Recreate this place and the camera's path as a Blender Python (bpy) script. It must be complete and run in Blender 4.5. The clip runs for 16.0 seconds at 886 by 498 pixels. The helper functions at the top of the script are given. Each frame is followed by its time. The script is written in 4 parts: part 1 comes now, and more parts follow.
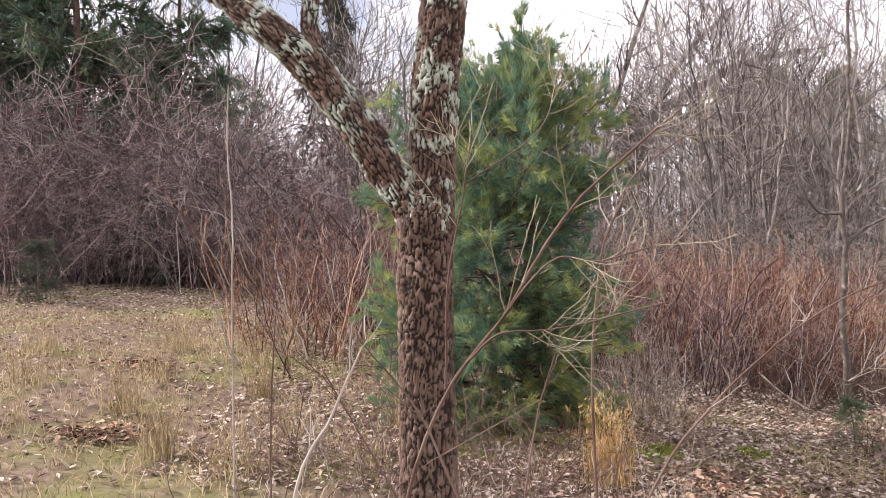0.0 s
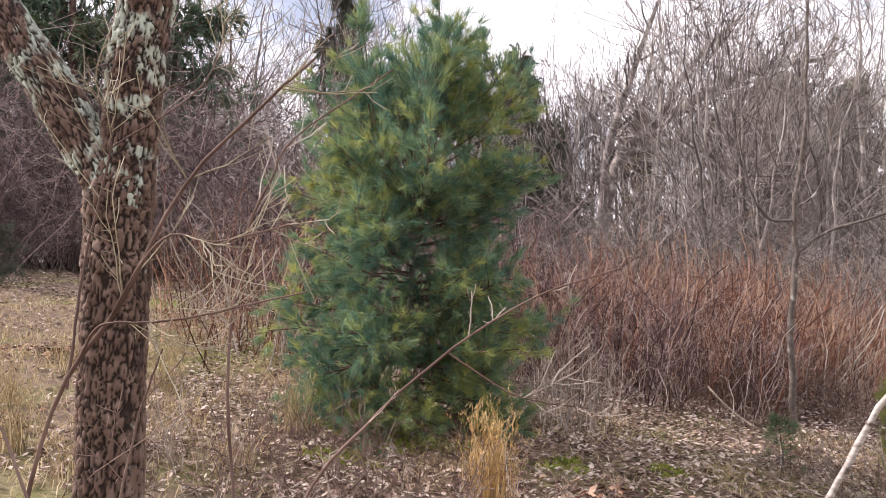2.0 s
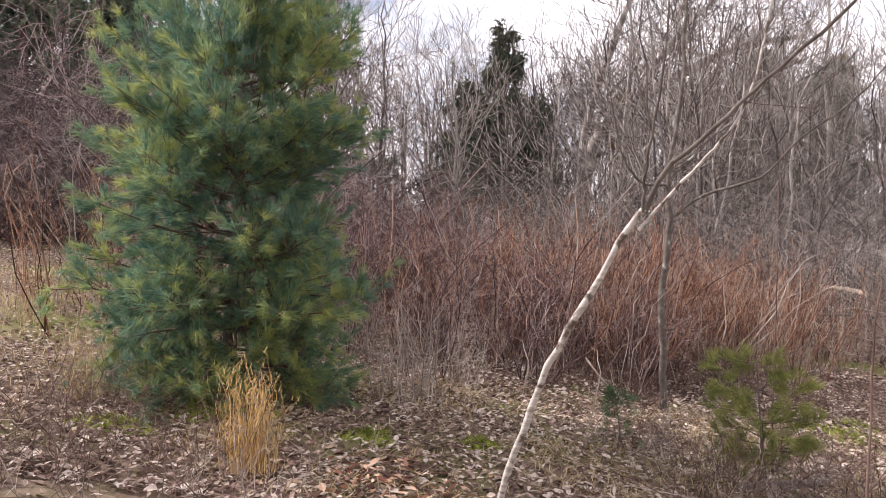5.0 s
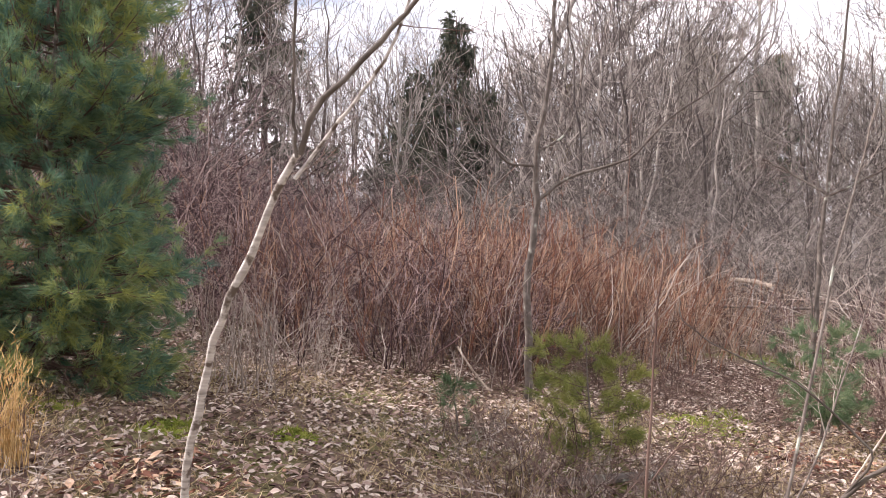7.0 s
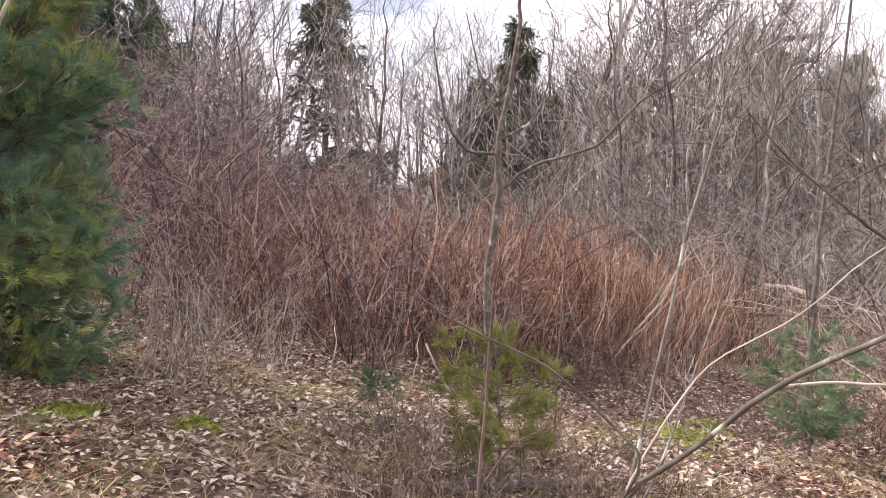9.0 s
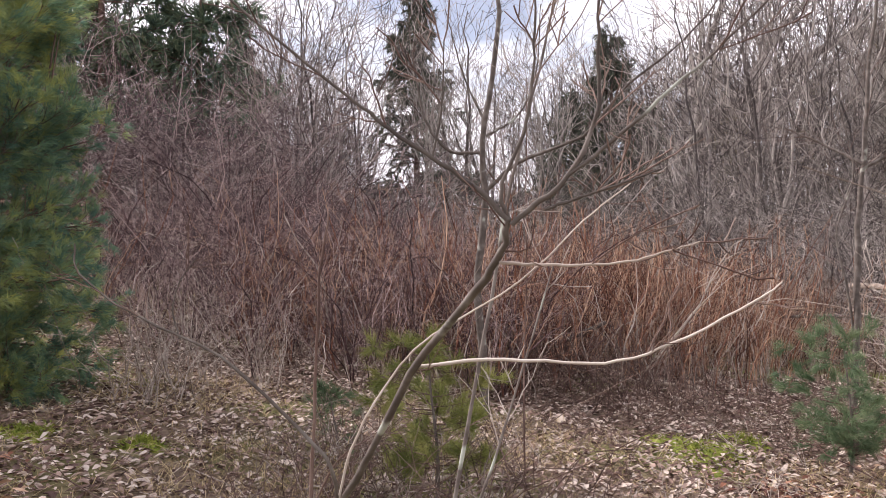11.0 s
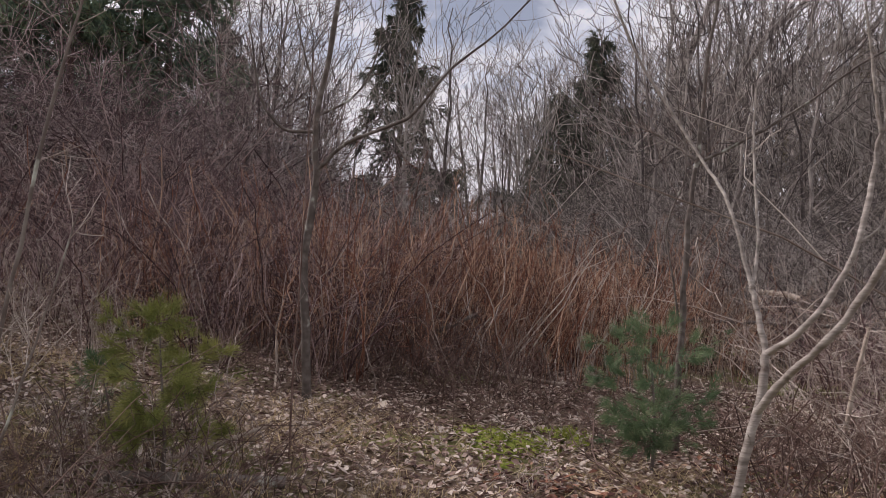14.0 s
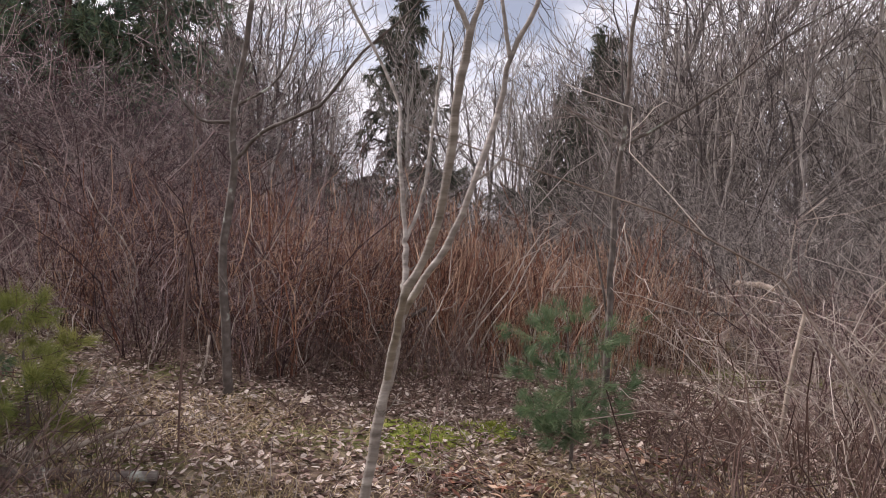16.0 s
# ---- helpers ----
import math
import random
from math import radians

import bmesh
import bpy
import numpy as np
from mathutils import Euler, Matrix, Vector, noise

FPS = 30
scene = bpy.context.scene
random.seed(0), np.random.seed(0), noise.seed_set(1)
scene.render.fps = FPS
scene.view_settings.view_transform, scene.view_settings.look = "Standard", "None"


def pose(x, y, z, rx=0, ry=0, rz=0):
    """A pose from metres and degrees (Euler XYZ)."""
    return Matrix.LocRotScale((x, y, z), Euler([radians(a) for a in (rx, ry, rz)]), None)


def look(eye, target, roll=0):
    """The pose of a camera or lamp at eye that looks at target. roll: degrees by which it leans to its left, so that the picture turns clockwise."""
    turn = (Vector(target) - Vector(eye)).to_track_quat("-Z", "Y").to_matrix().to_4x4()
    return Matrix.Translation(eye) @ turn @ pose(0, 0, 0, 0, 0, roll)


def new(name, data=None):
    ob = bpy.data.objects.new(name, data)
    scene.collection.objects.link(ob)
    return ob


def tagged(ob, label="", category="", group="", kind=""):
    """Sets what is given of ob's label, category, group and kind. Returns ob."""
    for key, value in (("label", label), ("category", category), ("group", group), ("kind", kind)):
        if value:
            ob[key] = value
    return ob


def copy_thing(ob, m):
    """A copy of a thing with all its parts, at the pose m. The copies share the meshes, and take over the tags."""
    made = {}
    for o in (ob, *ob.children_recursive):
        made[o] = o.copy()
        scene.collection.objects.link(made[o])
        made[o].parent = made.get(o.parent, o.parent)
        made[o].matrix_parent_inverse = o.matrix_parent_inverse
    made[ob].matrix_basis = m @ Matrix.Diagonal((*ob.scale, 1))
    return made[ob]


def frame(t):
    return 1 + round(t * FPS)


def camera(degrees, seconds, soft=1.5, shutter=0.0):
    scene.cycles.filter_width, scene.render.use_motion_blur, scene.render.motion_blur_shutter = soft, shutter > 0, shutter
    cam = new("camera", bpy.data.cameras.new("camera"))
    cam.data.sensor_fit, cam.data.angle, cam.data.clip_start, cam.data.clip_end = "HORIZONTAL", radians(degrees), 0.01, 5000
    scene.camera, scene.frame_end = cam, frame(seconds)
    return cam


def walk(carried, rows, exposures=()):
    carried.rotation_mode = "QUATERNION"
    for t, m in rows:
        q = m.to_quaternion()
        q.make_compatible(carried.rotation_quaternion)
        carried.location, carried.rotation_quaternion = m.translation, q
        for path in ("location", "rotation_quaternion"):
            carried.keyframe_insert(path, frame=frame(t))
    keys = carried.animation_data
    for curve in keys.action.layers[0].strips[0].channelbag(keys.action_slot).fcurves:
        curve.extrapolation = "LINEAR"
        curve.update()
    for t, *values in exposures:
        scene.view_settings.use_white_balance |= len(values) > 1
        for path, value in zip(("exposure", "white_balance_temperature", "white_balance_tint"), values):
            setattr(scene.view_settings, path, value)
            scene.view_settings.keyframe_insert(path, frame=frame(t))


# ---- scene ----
cam = camera(61.4, 16.0, 0.6)
PATH = [
    (0, (-0.002, -0.044, 1.615), (0.008, 1.955, 1.69), -2.3),
    (0.5, (0.199, 0.057, 1.598), (0.209, 2.056, 1.668), -2.6),
    (1, (0.422, 0.198, 1.607), (0.437, 2.197, 1.684), -2.6),
    (1.5, (0.648, 0.266, 1.57), (0.662, 2.264, 1.644), -3.0),
    (2, (0.917, 0.3, 1.558), (0.887, 2.299, 1.636), -0.3),
    (2.5, (1.111, 0.364, 1.539), (1.082, 2.363, 1.584), -0.8),
    (3, (1.357, 0.492, 1.538), (1.366, 2.492, 1.56), -0.8),
    (3.5, (1.575, 0.604, 1.512), (1.603, 2.604, 1.541), -1.6),
    (4, (1.884, 0.612, 1.475), (1.871, 2.612, 1.506), -0.4),
    (4.2, (2.004, 0.614, 1.461), (1.978, 2.614, 1.488), -0.2),
    (6.3, (3.041, 0.997, 1.319), (3.016, 2.996, 1.34), 0.7),
    (6.5, (3.154, 1.0, 1.313), (3.13, 3.0, 1.329), 0.7),
    (7, (3.424, 1.144, 1.285), (3.498, 3.143, 1.296), 0.9),
    (7.5, (3.653, 1.285, 1.285), (3.757, 3.283, 1.302), 1.1),
    (8, (3.934, 1.301, 1.242), (3.939, 3.3, 1.263), 1.4),
    (8.5, (4.227, 1.318, 1.22), (4.139, 3.316, 1.243), 2.6),
    (9, (4.536, 1.459, 1.165), (4.411, 3.455, 1.191), 1.8),
    (9.2, (4.618, 1.547, 1.179), (4.479, 3.542, 1.212), 1.9),
    (11.3, (5.761, 2.011, 1.033), (5.286, 3.952, 1.115), 0.1),
    (11.5, (5.852, 2.042, 1.042), (5.365, 3.98, 1.107), 1.1),
    (12, (6.056, 2.102, 1.006), (5.594, 4.046, 1.089), 1.2),
    (12.5, (6.339, 2.129, 0.983), (5.884, 4.075, 1.063), 2.9),
    (13, (6.592, 2.218, 0.928), (6.145, 4.166, 1.001), 2.5),
    (13.5, (6.816, 2.347, 0.946), (6.383, 4.299, 1.016), 3.1),
    (14, (7.047, 2.38, 0.912), (6.622, 4.333, 0.994), 1.7),
    (14.5, (7.291, 2.358, 0.895), (6.848, 4.307, 0.978), 1.2),
    (15, (7.434, 2.419, 0.872), (6.973, 4.364, 0.948), 0.1),
    (15.5, (7.608, 2.589, 0.849), (7.142, 4.532, 0.925), 1.4),
    (16, (7.814, 2.736, 0.833), (7.338, 4.677, 0.919), 0.8),
]
walk(cam, [(t, look(eye, target, roll)) for t, eye, target, roll in PATH],
     [(0, 0.5, 6680, 21), (0.5, 0.45, 6680, 21), (1, 0, 6680, 21), (1.5, 0.22, 6680, 21), (2, 0.45, 6680, 21), (2.5, 0.55, 6680, 21), 
      (3, 0.55, 6680, 21), (3.5, 0.26, 6680, 21), (4, 0.26, 6680, 21), (6.5, 0.65, 6700, 21), (7, 0.62, 6700, 21), (7.5, -0.05, 6680, 21), 
      (8, 0, 6680, 21), (8.5, 0.46, 6680, 21), (9, 0.68, 6680, 21), (11.3, 0.25, 6560, 21), (11.5, 0.12, 6560, 21), (12, -0.42, 6560, 21), 
      (12.5, -0.1, 6560, 21), (13, 0.45, 6560, 21), (13.5, -0.1, 6560, 21), (14, -0.5, 6560, 21), (14.5, -0.5, 6560, 21), (15, 0.1, 6560, 21), 
      (15.5, 0.56, 6560, 21), (16, -0.15, 6560, 21)])

# ---- light ----
SUN_AZ, SUN_EL = radians(78), radians(37)  # the sun stands to the walker's left, a little ahead
to_sun = Vector((-math.sin(SUN_AZ) * math.cos(SUN_EL), math.cos(SUN_AZ) * math.cos(SUN_EL), math.sin(SUN_EL)))
sun = new("sun", bpy.data.lights.new("sun", "SUN"))
sun.data.energy, sun.data.angle, sun.data.color = 5.0, radians(1.2), (1.0, 0.96, 0.91)
sun.matrix_world = look(to_sun * 100, (0, 0, 0))
world = bpy.data.worlds.new("sky")
scene.world = world
world.use_nodes = True
wt = world.node_tree
wt.nodes.clear()
w_out, w_bg = wt.nodes.new("ShaderNodeOutputWorld"), wt.nodes.new("ShaderNodeBackground")
w_sky, w_co = wt.nodes.new("ShaderNodeTexSky"), wt.nodes.new("ShaderNodeTexCoord")
w_sky.sky_type, w_sky.sun_disc = "NISHITA", False
w_sky.sun_elevation, w_sky.sun_rotation = SUN_EL, -SUN_AZ
w_map, w_noise, w_ramp, w_mix = (wt.nodes.new("ShaderNode" + n) for n in ("Mapping", "TexNoise", "ValToRGB", "Mix"))
w_map.inputs["Scale"].default_value = (1.0, 1.0, 2.4)
w_map.inputs["Location"].default_value = (0.3, 0.2, 0.1)
w_noise.inputs["Scale"].default_value, w_noise.inputs["Detail"].default_value, w_noise.inputs["Roughness"].default_value = 2.6, 7, 0.55
w_ramp.color_ramp.elements[0].position, w_ramp.color_ramp.elements[1].position = 0.38, 0.52
w_ramp.color_ramp.elements[0].color = (0.22, 0.22, 0.22, 1)
w_mix.data_type = "RGBA"
w_mix.inputs["B"].default_value = (13.0, 13.3, 13.8, 1)
wt.links.new(w_co.outputs["Generated"], w_map.inputs["Vector"])
wt.links.new(w_map.outputs["Vector"], w_noise.inputs["Vector"])
wt.links.new(w_noise.outputs["Fac"], w_ramp.inputs["Fac"])
wt.links.new(w_ramp.outputs["Color"], w_mix.inputs["Factor"])
wt.links.new(w_sky.outputs["Color"], w_mix.inputs["A"])
wt.links.new(w_mix.outputs["Result"], w_bg.inputs["Color"])
wt.links.new(w_bg.outputs["Background"], w_out.inputs["Surface"])
w_bg.inputs["Strength"].default_value = 0.10


# ---- materials ----
def material(name, colors, scale=8.0, stretch=(1, 1, 1), rough=0.85, bump=0.3, island=0.0, fine=60.0, thin=0.0, patch=None, cracks=None, tone=0.0):
    """Noise through a ramp of colours, shifted per island; patch: (colour, scale, low, high) laid over it; thin: light let through; tone: shift per tuft."""
    m = bpy.data.materials.new(name)
    m.use_nodes = True
    nt = m.node_tree
    N, L = nt.nodes, nt.links
    bsdf = N["Principled BSDF"]
    bsdf.inputs["Roughness"].default_value = rough
    bsdf.inputs["Specular IOR Level"].default_value = 0.25
    co, mp = N.new("ShaderNodeTexCoord"), N.new("ShaderNodeMapping")
    mp.inputs["Scale"].default_value = stretch
    L.new(co.outputs["Object"], mp.inputs["Vector"])
    noi = N.new("ShaderNodeTexNoise")
    noi.inputs["Scale"].default_value, noi.inputs["Detail"].default_value = scale, 5
    L.new(mp.outputs["Vector"], noi.inputs["Vector"])
    fac = noi.outputs["Fac"]
    if island:
        geo, mul, add = N.new("ShaderNodeNewGeometry"), N.new("ShaderNodeMath"), N.new("ShaderNodeMath")
        mul.operation, mul.inputs[1].default_value = "MULTIPLY_ADD", island
        mul.inputs[2].default_value = -island / 2
        L.new(geo.outputs["Random Per Island"], mul.inputs[0])
        add.operation = "ADD"
        L.new(mul.outputs[0], add.inputs[0])
        L.new(fac, add.inputs[1])
        fac = add.outputs[0]
    if tone:
        ta, tm = N.new("ShaderNodeAttribute"), N.new("ShaderNodeMath")
        ta.attribute_name = "plate"
        tm.operation, tm.inputs[1].default_value = "MULTIPLY_ADD", tone
        L.new(ta.outputs["Fac"], tm.inputs[0])
        L.new(fac, tm.inputs[2])
        fac = tm.outputs[0]
    ramp = N.new("ShaderNodeValToRGB")
    els = ramp.color_ramp.elements
    for i in range(len(colors) - 2):
        els.new(0.5)
    for i, c in enumerate(colors):
        els[i].position = 0.25 + 0.5 * i / max(1, len(colors) - 1)
        els[i].color = (*c, 1)
    L.new(fac, ramp.inputs["Fac"])
    color = ramp.outputs["Color"]
    if patch:
        pn, pr, px = N.new("ShaderNodeTexNoise"), N.new("ShaderNodeMapRange"), N.new("ShaderNodeMix")
        pn.inputs["Scale"].default_value, pn.inputs["Detail"].default_value = patch[1], 6
        pr.inputs["From Min"].default_value, pr.inputs["From Max"].default_value = patch[2], patch[3]
        px.data_type = "RGBA"
        px.inputs["B"].default_value = (*patch[0], 1)
        L.new(co.outputs["Object"], pn.inputs["Vector"])
        L.new(pn.outputs["Fac"], pr.inputs["Value"])
        L.new(pr.outputs["Result"], px.inputs["Factor"])
        L.new(color, px.inputs["A"])
        color = px.outputs["Result"]
    # bark goes over to the cracks colour where the plate value is low
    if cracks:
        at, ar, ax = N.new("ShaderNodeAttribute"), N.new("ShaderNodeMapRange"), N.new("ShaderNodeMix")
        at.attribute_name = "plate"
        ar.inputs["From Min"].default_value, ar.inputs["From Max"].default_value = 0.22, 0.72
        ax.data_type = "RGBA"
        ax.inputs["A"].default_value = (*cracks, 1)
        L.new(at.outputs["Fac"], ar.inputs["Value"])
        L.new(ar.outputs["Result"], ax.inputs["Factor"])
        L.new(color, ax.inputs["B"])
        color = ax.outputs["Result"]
    L.new(color, bsdf.inputs["Base Color"])
    if bump:
        fn, bp = N.new("ShaderNodeTexNoise"), N.new("ShaderNodeBump")
        fn.inputs["Scale"].default_value, fn.inputs["Detail"].default_value = fine, 4
        L.new(mp.outputs["Vector"], fn.inputs["Vector"])
        L.new(fn.outputs["Fac"], bp.inputs["Height"])
        bp.inputs["Strength"].default_value, bp.inputs["Distance"].default_value = bump, 0.01
        L.new(bp.outputs["Normal"], bsdf.inputs["Normal"])
    if thin:
        tr, mx = N.new("ShaderNodeBsdfTranslucent"), N.new("ShaderNodeMixShader")
        mx.inputs["Fac"].default_value = thin
        L.new(color, tr.inputs["Color"])
        L.new(bsdf.outputs["BSDF"], mx.inputs[1])
        L.new(tr.outputs["BSDF"], mx.inputs[2])
        L.new(mx.outputs["Shader"], N["Material Output"].inputs["Surface"])
    return m


M_SOIL = material("leafy soil", [(0.075, 0.05, 0.037), (0.155, 0.11, 0.078), (0.26, 0.20, 0.145)], 9, rough=0.95, bump=0.8, fine=45,
                  patch=((0.16, 0.17, 0.05), 0.7, 0.50, 0.66))
M_LITTER = material("fallen leaves", [(0.1, 0.058, 0.048), (0.22, 0.142, 0.113), (0.37, 0.27, 0.22), (0.6, 0.51, 0.44)], 3, island=0.8, rough=0.7, thin=0.15, bump=0.2)
M_PALELEAF = material("pale fallen leaf", [(0.55, 0.45, 0.36), (0.75, 0.66, 0.56)], 30, rough=0.6, thin=0.15)
M_GRASS = material("dry grass", [(0.24, 0.18, 0.10), (0.43, 0.33, 0.18), (0.62, 0.50, 0.31)], 2, island=0.6, rough=0.7, thin=0.3, bump=0)
M_GREENGRASS = material("short grass", [(0.10, 0.12, 0.035), (0.20, 0.20, 0.07), (0.32, 0.28, 0.12)], 2, island=0.6, rough=0.7, thin=0.3, bump=0)
M_SEDGE = material("golden sedge", [(0.38, 0.24, 0.09), (0.60, 0.40, 0.17), (0.74, 0.55, 0.29)], 6, island=0.5, rough=0.6, thin=0.3, bump=0)
M_MOSS = material("moss", [(0.09, 0.12, 0.02), (0.19, 0.22, 0.035), (0.30, 0.31, 0.06)], 14, rough=0.95, bump=1.0, fine=90)
M_BARK = material("furrowed bark", [(0.075, 0.047, 0.036), (0.15, 0.098, 0.075), (0.25, 0.18, 0.145)], 26, stretch=(1, 1, 0.35), rough=0.92, bump=0.6, fine=120,
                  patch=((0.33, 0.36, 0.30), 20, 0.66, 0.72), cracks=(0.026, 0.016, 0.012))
M_BARK_LICHEN = material("lichened bark", [(0.075, 0.047, 0.036), (0.15, 0.098, 0.075), (0.25, 0.18, 0.145)], 26, stretch=(1, 1, 0.35), rough=0.92, bump=0.6, fine=120,
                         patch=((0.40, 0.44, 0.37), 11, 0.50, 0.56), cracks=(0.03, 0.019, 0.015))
M_BIRCH = material("grey birch bark", [(0.11, 0.092, 0.08), (0.23, 0.2, 0.175), (0.4, 0.365, 0.325)], 9, stretch=(1, 1, 7), rough=0.7, bump=0.35, fine=40,
                   patch=((0.10, 0.075, 0.06), 11, 0.62, 0.70))
M_SMOOTH = material("smooth grey bark", [(0.075, 0.06, 0.053), (0.14, 0.115, 0.10), (0.22, 0.195, 0.172)], 14, rough=0.8, bump=0.25,
                    patch=((0.40, 0.42, 0.36), 6, 0.60, 0.68))
M_DARKBARK = material("dark sapling bark", [(0.05, 0.04, 0.035), (0.10, 0.082, 0.07), (0.19, 0.165, 0.145)], 14, rough=0.8, bump=0.25, patch=((0.33, 0.34, 0.29), 7, 0.62, 0.70))
M_WHITEBIRCH = material("pale birch bark", [(0.20, 0.175, 0.155), (0.42, 0.385, 0.35), (0.62, 0.58, 0.53)], 9, stretch=(1, 1, 7), rough=0.7, bump=0.35, fine=40,
                        patch=((0.10, 0.075, 0.06), 17, 0.54, 0.62))
M_BROWN = material("brown twig", [(0.055, 0.031, 0.026), (0.11, 0.066, 0.052), (0.21, 0.145, 0.118)], 5, island=0.5, rough=0.75, bump=0)
M_PALE = material("pale twig", [(0.18, 0.14, 0.115), (0.32, 0.265, 0.225), (0.50, 0.44, 0.385)], 5, island=0.6, rough=0.7, bump=0)
M_VINE = material("pale vine", [(0.22, 0.17, 0.14), (0.38, 0.315, 0.265), (0.58, 0.51, 0.445)], 5, island=0.6, rough=0.7, bump=0)
M_GREENTWIG = material("greenish thorn twig", [(0.16, 0.125, 0.08), (0.27, 0.235, 0.155), (0.42, 0.375, 0.28)], 5, island=0.4, rough=0.6, bump=0)
# palest tone: sunlit canes put into the colour, at random per island
M_RUST = material("rust cane", [(0.045, 0.016, 0.011), (0.115, 0.045, 0.028), (0.225, 0.097, 0.058), (0.48, 0.32, 0.22)], 1.5, island=0.8, rough=0.75, bump=0)
M_TAN = material("tan brush", [(0.07, 0.038, 0.026), (0.15, 0.09, 0.063), (0.27, 0.18, 0.125), (0.48, 0.37, 0.29)], 1.5, island=0.8, rough=0.75, bump=0)
M_PALETREE = material("pale grey tree bark", [(0.15, 0.13, 0.115), (0.27, 0.24, 0.215), (0.40, 0.37, 0.335)], 2.5, island=0.5, rough=0.8, bump=0.2, fine=12)
# lighter M_PURPLE: the sun on the mound is put into the colour
M_MOUND = material("sunlit purplish twig", [(0.06, 0.037, 0.04), (0.12, 0.078, 0.08), (0.21, 0.15, 0.147), (0.44, 0.36, 0.335)], 1.5, island=0.8, rough=0.75, bump=0)
M_OLIVE = material("olive-brown far foliage", [(0.10, 0.085, 0.045), (0.17, 0.14, 0.075), (0.26, 0.20, 0.12)], 0.4, island=0.2, rough=0.7, thin=0.15, bump=0, tone=0.4)
# palest tone of these two: sunlit twigs put into the colour
M_PURPLE = material("purplish twig", [(0.034, 0.017, 0.019), (0.068, 0.035, 0.036), (0.13, 0.074, 0.072), (0.38, 0.285, 0.265)], 1.5, island=0.8, rough=0.75, bump=0)
M_GREY = material("grey twig", [(0.045, 0.036, 0.034), (0.095, 0.078, 0.072), (0.19, 0.163, 0.15), (0.46, 0.41, 0.37)], 1.5, island=0.8, rough=0.75, bump=0)
M_PINE = material("white pine needles", [(0.08, 0.17, 0.135), (0.165, 0.265, 0.15), (0.37, 0.39, 0.12)], 0.9, island=0.12, rough=0.45, thin=0.45, bump=0, tone=0.4)
M_YPINE = material("yellow-green pine needles", [(0.14, 0.17, 0.045), (0.23, 0.25, 0.07), (0.36, 0.35, 0.12)], 3, island=0.15, rough=0.5, thin=0.35, bump=0, tone=0.4)
M_GPINE = material("green pine needles", [(0.07, 0.12, 0.06), (0.12, 0.18, 0.09), (0.21, 0.26, 0.14)], 3, island=0.15, rough=0.5, thin=0.3, bump=0, tone=0.4)
M_CEDAR = material("dark cedar foliage", [(0.03, 0.044, 0.032), (0.06, 0.074, 0.05), (0.12, 0.122, 0.08)], 0.5, island=0.2, rough=0.6, thin=0.15, bump=0, tone=0.4)
M_FARPINE = material("far pine foliage", [(0.075, 0.125, 0.095), (0.125, 0.185, 0.12), (0.21, 0.255, 0.145)], 0.3, island=0.2, rough=0.6, thin=0.2, bump=0, tone=0.4)
M_LOG = material("weathered wood", [(0.18, 0.14, 0.11), (0.31, 0.25, 0.20), (0.45, 0.39, 0.32)], 10, stretch=(1, 1, 1), rough=0.85, bump=0.5)
M_STONE = material("pale stone", [(0.34, 0.30, 0.26), (0.50, 0.46, 0.41), (0.62, 0.58, 0.53)], 14, rough=0.9, bump=0.5)


# ---- geometry helpers ----
def soft(v, lim):
    return lim * np.tanh(np.asarray(v, float) / lim)


def gz(x, y):
    """Height of the ground: it falls to the walker's right and rises a little ahead."""
    x, y = np.asarray(x, float), np.asarray(y, float)
    return (-0.08 - 0.123 * (2 + soft(x - 2, 14)) + 0.056 * (6 + soft(y - 6, 16))
            + 0.025 * np.sin(1.7 * x + 0.6 * y) * np.sin(1.3 * y - 0.4 * x) + 0.015 * np.sin(4.1 * x) * np.sin(3.7 * y + 1))


def mesh_from(name, V, F, mat, smooth=True):
    me = bpy.data.meshes.new(name)
    V, F = np.asarray(V, np.float32), np.asarray(F, np.int32)
    n, k = F.shape
    me.vertices.add(len(V))
    me.vertices.foreach_set("co", V.ravel())
    me.loops.add(n * k)
    me.loops.foreach_set("vertex_index", F.ravel())
    me.polygons.add(n)
    me.polygons.foreach_set("loop_start", np.arange(0, n * k, k, dtype=np.int32))
    me.polygons.foreach_set("use_smooth", np.full(n, smooth))
    me.update(calc_edges=True)
    me.materials.append(mat)
    return me


def part(name, VF, mat, parent=None, label="", smooth=True, kind=""):
    ob = new(name, mesh_from(name, VF[0], VF[1], mat, smooth))
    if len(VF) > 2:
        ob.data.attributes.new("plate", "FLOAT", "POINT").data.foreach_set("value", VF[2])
    ob.parent = parent
    return tagged(ob, label, kind=kind)


def thing(name, place, label, category, group="", kind=""):
    ob = new(name)
    ob.empty_display_size = 0.1
    ob.matrix_world = pose(*place)
    return tagged(ob, label, category, group, kind)


def join(*sets):
    V, F, n = [], [], 0
    for v, f in sets:
        V.append(v)
        F.append(np.asarray(f) + n)
        n += len(v)
    return np.concatenate(V), np.concatenate(F)


